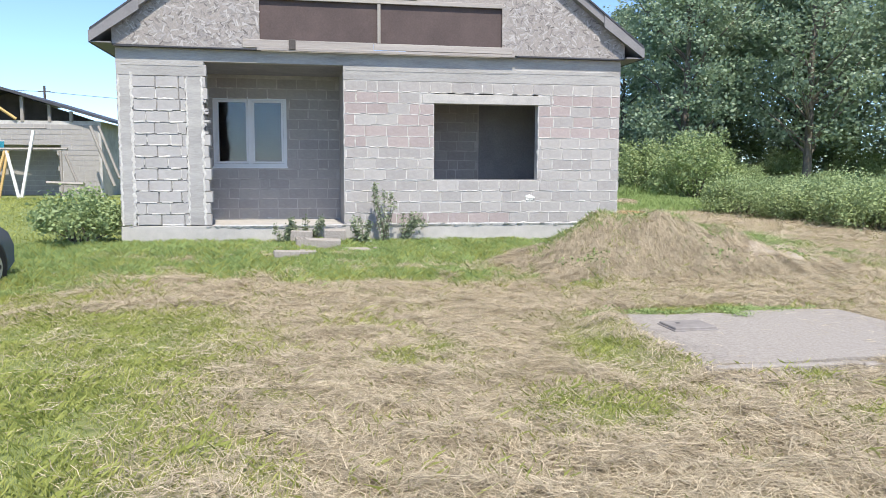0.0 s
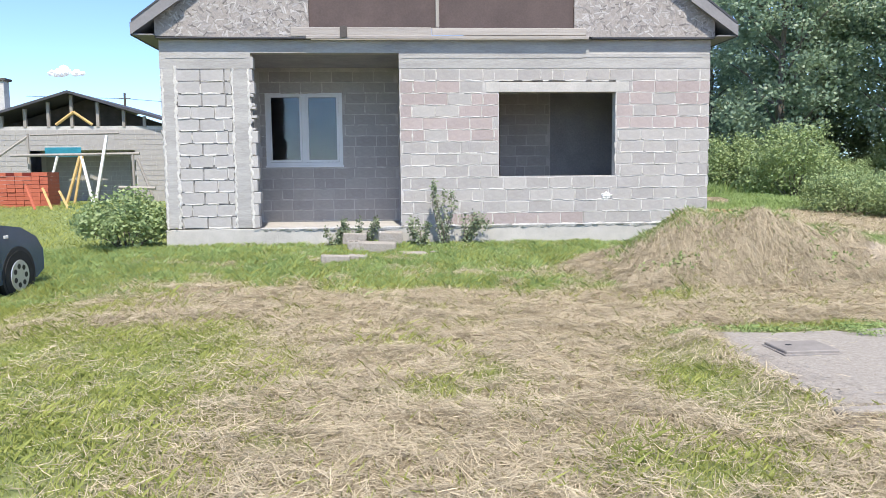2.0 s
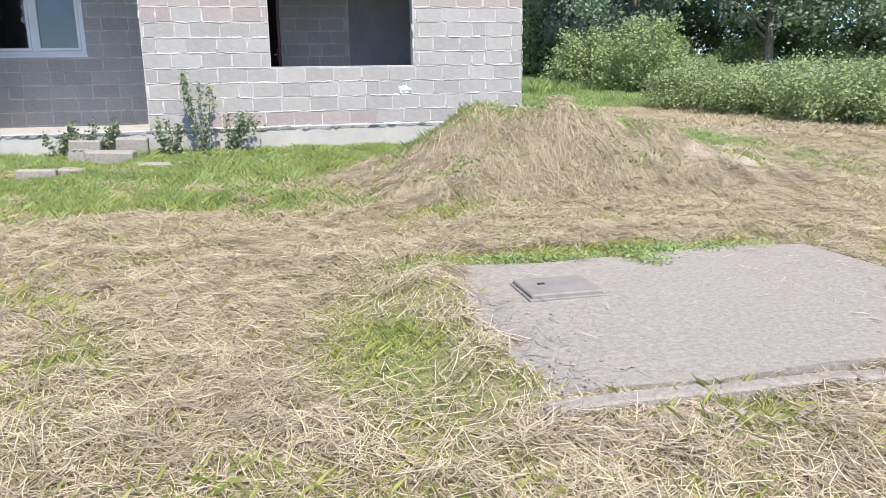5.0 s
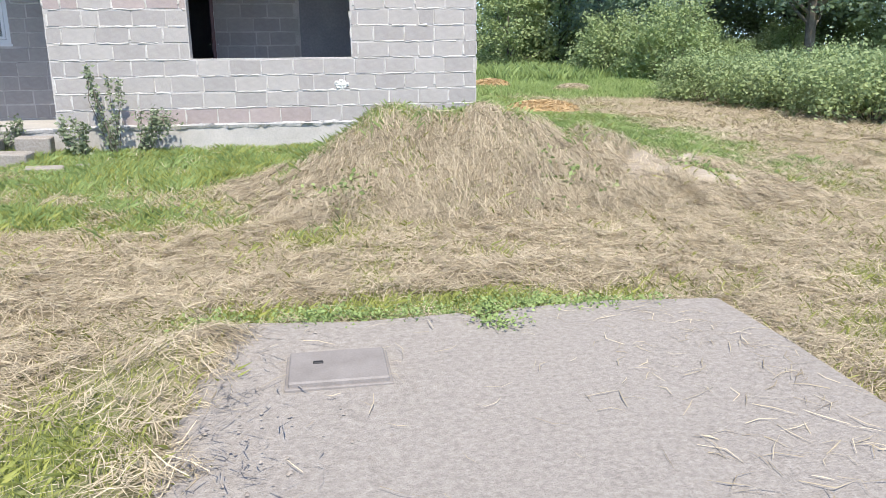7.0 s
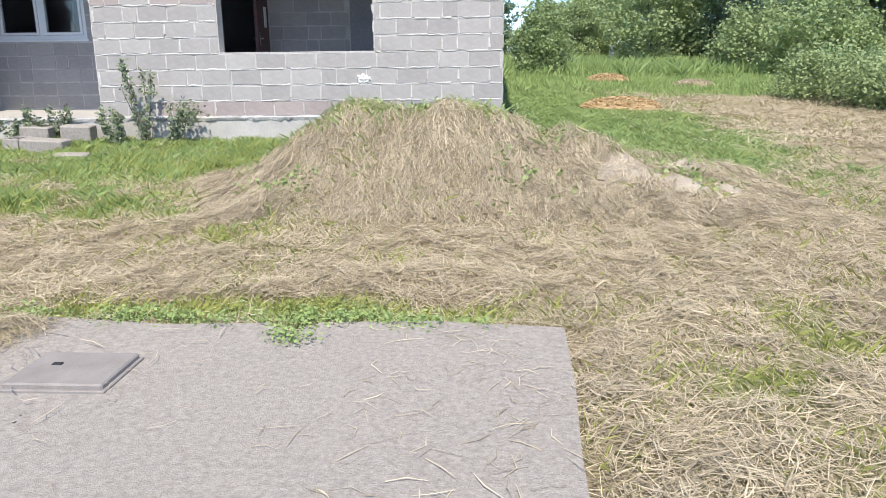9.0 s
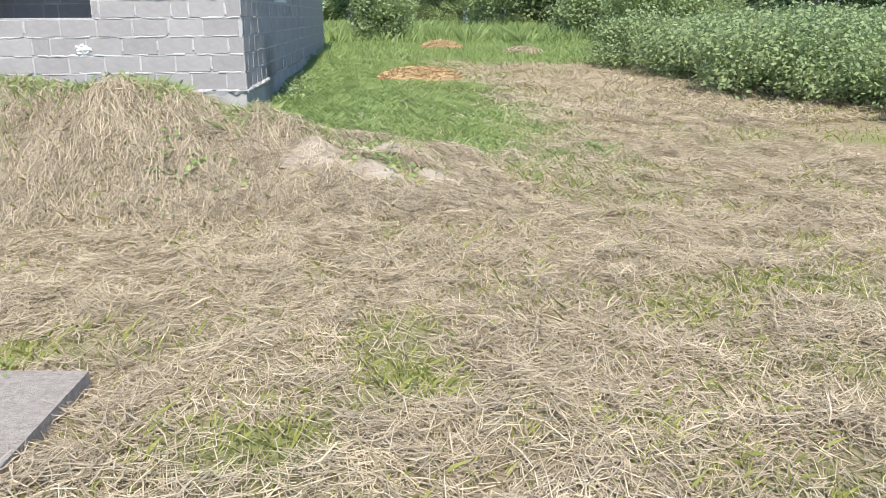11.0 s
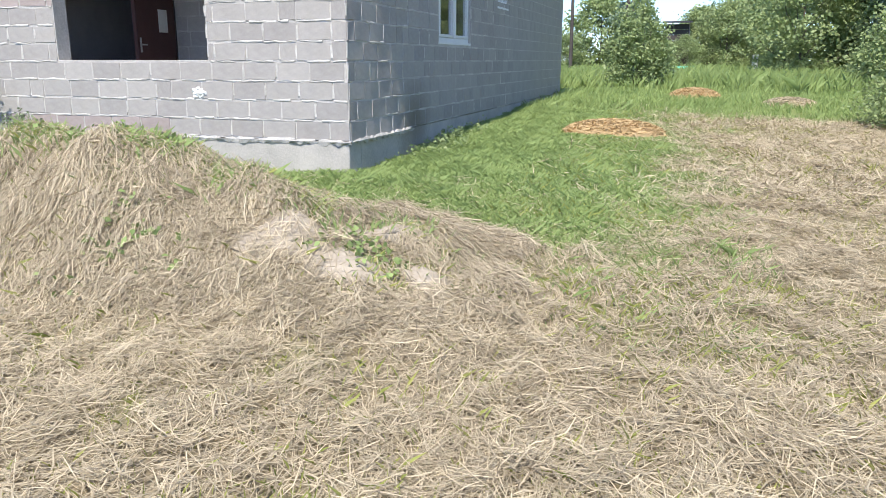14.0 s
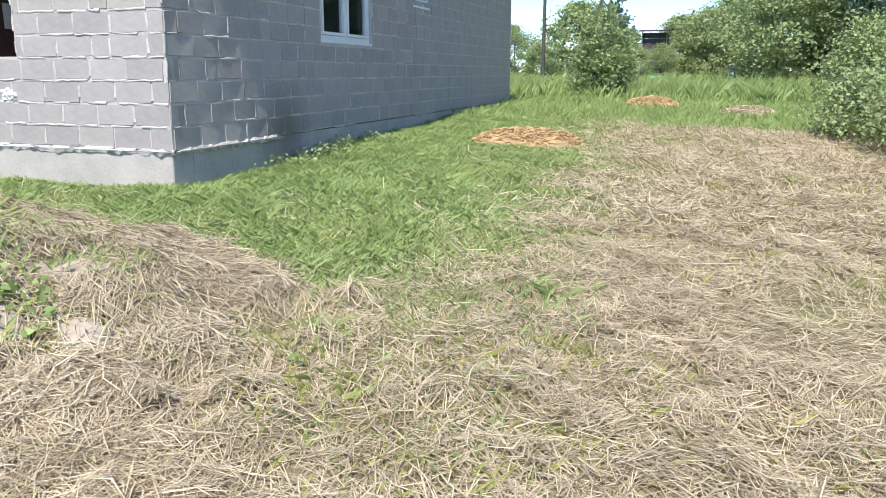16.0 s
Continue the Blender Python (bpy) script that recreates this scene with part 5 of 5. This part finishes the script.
# one small cumulus, far off
bm = bmesh.new()
puff = random.Random(4)
for i in range(26):
    cx_ = puff.uniform(-30, 30)
    cr_ = puff.uniform(5, 9) * (1.25 - abs(cx_) / 40)
    cz_ = 181 + puff.uniform(-3, 9) * (1.1 - abs(cx_) / 32)
    bmesh.ops.create_icosphere(bm, subdivisions=2, radius=1.0, matrix=Matrix.Translation((-552 + cx_, 1400 + puff.uniform(-8, 8), cz_)) @ Matrix.Diagonal((cr_, cr_, cr_ * 0.7, 1)))
M_CLOUD = mat("cloud", (0.9, 0.9, 0.9), 1.0, var=0.03, scale=0.05, bump=0.0)
# faint emission stands in for sunlight on the cloud's grey underside
M_CLOUD.node_tree.nodes["Principled BSDF"].inputs["Emission Color"].default_value = (0.9, 0.93, 1.0, 1)
M_CLOUD.node_tree.nodes["Principled BSDF"].inputs["Emission Strength"].default_value = 0.25
tagged(part("cloud", bm, M_CLOUD), "small white cumulus cloud low over the roofs", "cloud", kind="structure")

# shed, white board and boat-like green tub at the back
shed = empty("shed", pose(8.45, 50.0, gz(8.45, 50.0)) @ Matrix.Diagonal((0.6, 1, 0.95, 1)), "small weathered dark timber shed", "shed")
for i in range(9):
    boxpart("plank", (-1.0, 1.0, -1.0, -.95, .1 + i * .28, .1 + i * .28 + .265), M_DARKIN, shed, bevel=.004)
for a in (-1.0, .95):
    boxpart("corner_post", (a, a + .08, -1.04, -.93, 0, 2.75), M_WOODV, shed)
boxpart("side_wall", (-1.0, -.95, -.94, 1.0, 0, 2.6), M_DARKIN, shed)
boxpart("side_wall", (.95, 1.0, -.94, 1.0, 0, 2.6), M_DARKIN, shed)
boxpart("roof", (-1.2, 1.2, -1.25, 1.2, 2.72, 2.8), M_ROOF, shed, m=pose(0, 0, 0, 3, 0, 0))
boxpart("bench", (-.9, .9, -1.5, -1.1, .55, .6), M_WOOD, shed, "grey bench board")
tub = boxpart("plastic_tub", (8.5, 9.6, 45.2, 45.7, gz(9, 45.4), gz(9, 45.4) + .45), M_GREENP, bevel=.08)
tagged(tub, "pale green plastic tub on the grass", "tub")
wb = boxpart("white_post", (11.85, 12.1, 44.5, 44.58, gz(12, 44.5) - .1, gz(12, 44.5) + 1.0), M_WHITEP, bevel=.01)
tagged(wb, "white board standing in the tall grass", "board")

# ---- blocks of the walls, last ----
wp = lambda u, z: pose(u, FY + 0.02, z)
def tint(u, z):
    red = (0.8 < u < 2.5 and 2.0 < z < 3.0) or (u > 4.5 and 2.1 < z < 2.9) or (1.6 < u < 4.0 and z < FZ + COURSE)
    return REDS if red and random.random() < 0.75 else BLOCKS
front = courses(0.755, FX1, FZ, 13, [(W0, W1, WZ0, WZ1), (2.22, 4.70, WZ1, WZ1 + 0.17)], 1)
lay(wall_s, front, wp, tint)
old = courses(-2.95, -2.04, FZ, 13, [], 2, 0.40, 0.014)
lay(wall_p, old, lambda u, z: pose(u, FY + 0.024, z, 0, 0, random.uniform(-1, 1)), lambda u, z: OLDS)
porch = courses(-1.9, 0.755, FZ, 14, [(IW0, IW1, IZ0, IZ1)], 3)
lay(wall_porch, porch, lambda u, z: pose(u, PB + 0.02, z), lambda u, z: BLOCKS)
lay(wall_room, courses(2.52, 3.78, FZ, 13, [], 4), lambda u, z: pose(u, RB + 0.02, z), lambda u, z: BLOCKS)
side = courses(FY, REAR, FZ, 13, [(17.49, 19.03, 1.61, 3.0), (20.8, 21.58, 2.28, 3.0)], 6)
near_ = [q for q in side if q[0] < 22.0]
lay(wall_e, near_[:300], lambda u, z: pose(FX1 - 0.02, u, z, 0, 0, 90), lambda u, z: SIDES)
bm = bmesh.new()
for u, z, du, dz in near_[300:] + [q for q in side if q[0] >= 22.0]:
    bx(bm, FX1 - 0.05, FX1 + 0.003, u - du / 2, u + du / 2, z - dz / 2, z + dz / 2)
o = part("far_blocks", bm, M_BLOCK_SIDE, wall_e)
o["kind"] = "stuff"


def mortar_beads(wall, rects, place, bed, head, seed):
    """Mortar squeezed out of the joints in broken, uneven beads; place(u, out, z) gives the point on the wall."""
    r = random.Random(seed)
    V, F = [], []

    def bead(u, z, along, length):
        n = max(2, int(length / 0.055))
        thick = r.uniform(0.007, 0.013)
        for i in range(n + 1):
            d = (i / n - 0.5) * length
            t = max(0.003, thick * r.uniform(0.5, 1.6))
            out = r.uniform(0.004, 0.013)
            sh = r.uniform(-0.006, 0.006)
            for k, o_ in ((-1.3, -0.004), (-0.6, out), (0.7, out * r.uniform(0.6, 1.0)), (1.3, -0.004)):
                V.append(place(u + d, o_, z + sh + k * t) if along else place(u + sh + k * t, o_, z + d))
            if i:
                b = len(V) - 8
                F.extend((b + k, b + k + 1, b + k + 5, b + k + 4) for k in range(3))

    for u, z, du, dz in rects:
        if r.random() < bed:
            f = r.uniform(0.45, 1.05)
            bead(u + r.uniform(-0.5, 0.5) * (1 - min(1, f)) * du, z - dz / 2 - 0.005, True, du * f)
        if r.random() < head:
            bead(u - du / 2 - 0.005, z + r.uniform(-0.02, 0.02), False, dz * r.uniform(0.5, 0.95))
    o = from_np("mortar_beads", V, F, M_BEAD, wall, "pale mortar squeezed from the joints")
    o["kind"] = "stuff"


mortar_beads(wall_s, front, lambda u, o_, z: (u, FY - o_, z), 0.92, 0.8, 21)
mortar_beads(wall_p, old, lambda u, o_, z: (u, FY - o_, z), 0.95, 0.45, 22)
mortar_beads(wall_porch, porch, lambda u, o_, z: (u, PB - o_, z), 0.6, 0.5, 23)
mortar_beads(wall_e, [q for q in side if q[0] < 22.0], lambda u, o_, z: (FX1 + o_, u, z), 0.5, 0.3, 24)
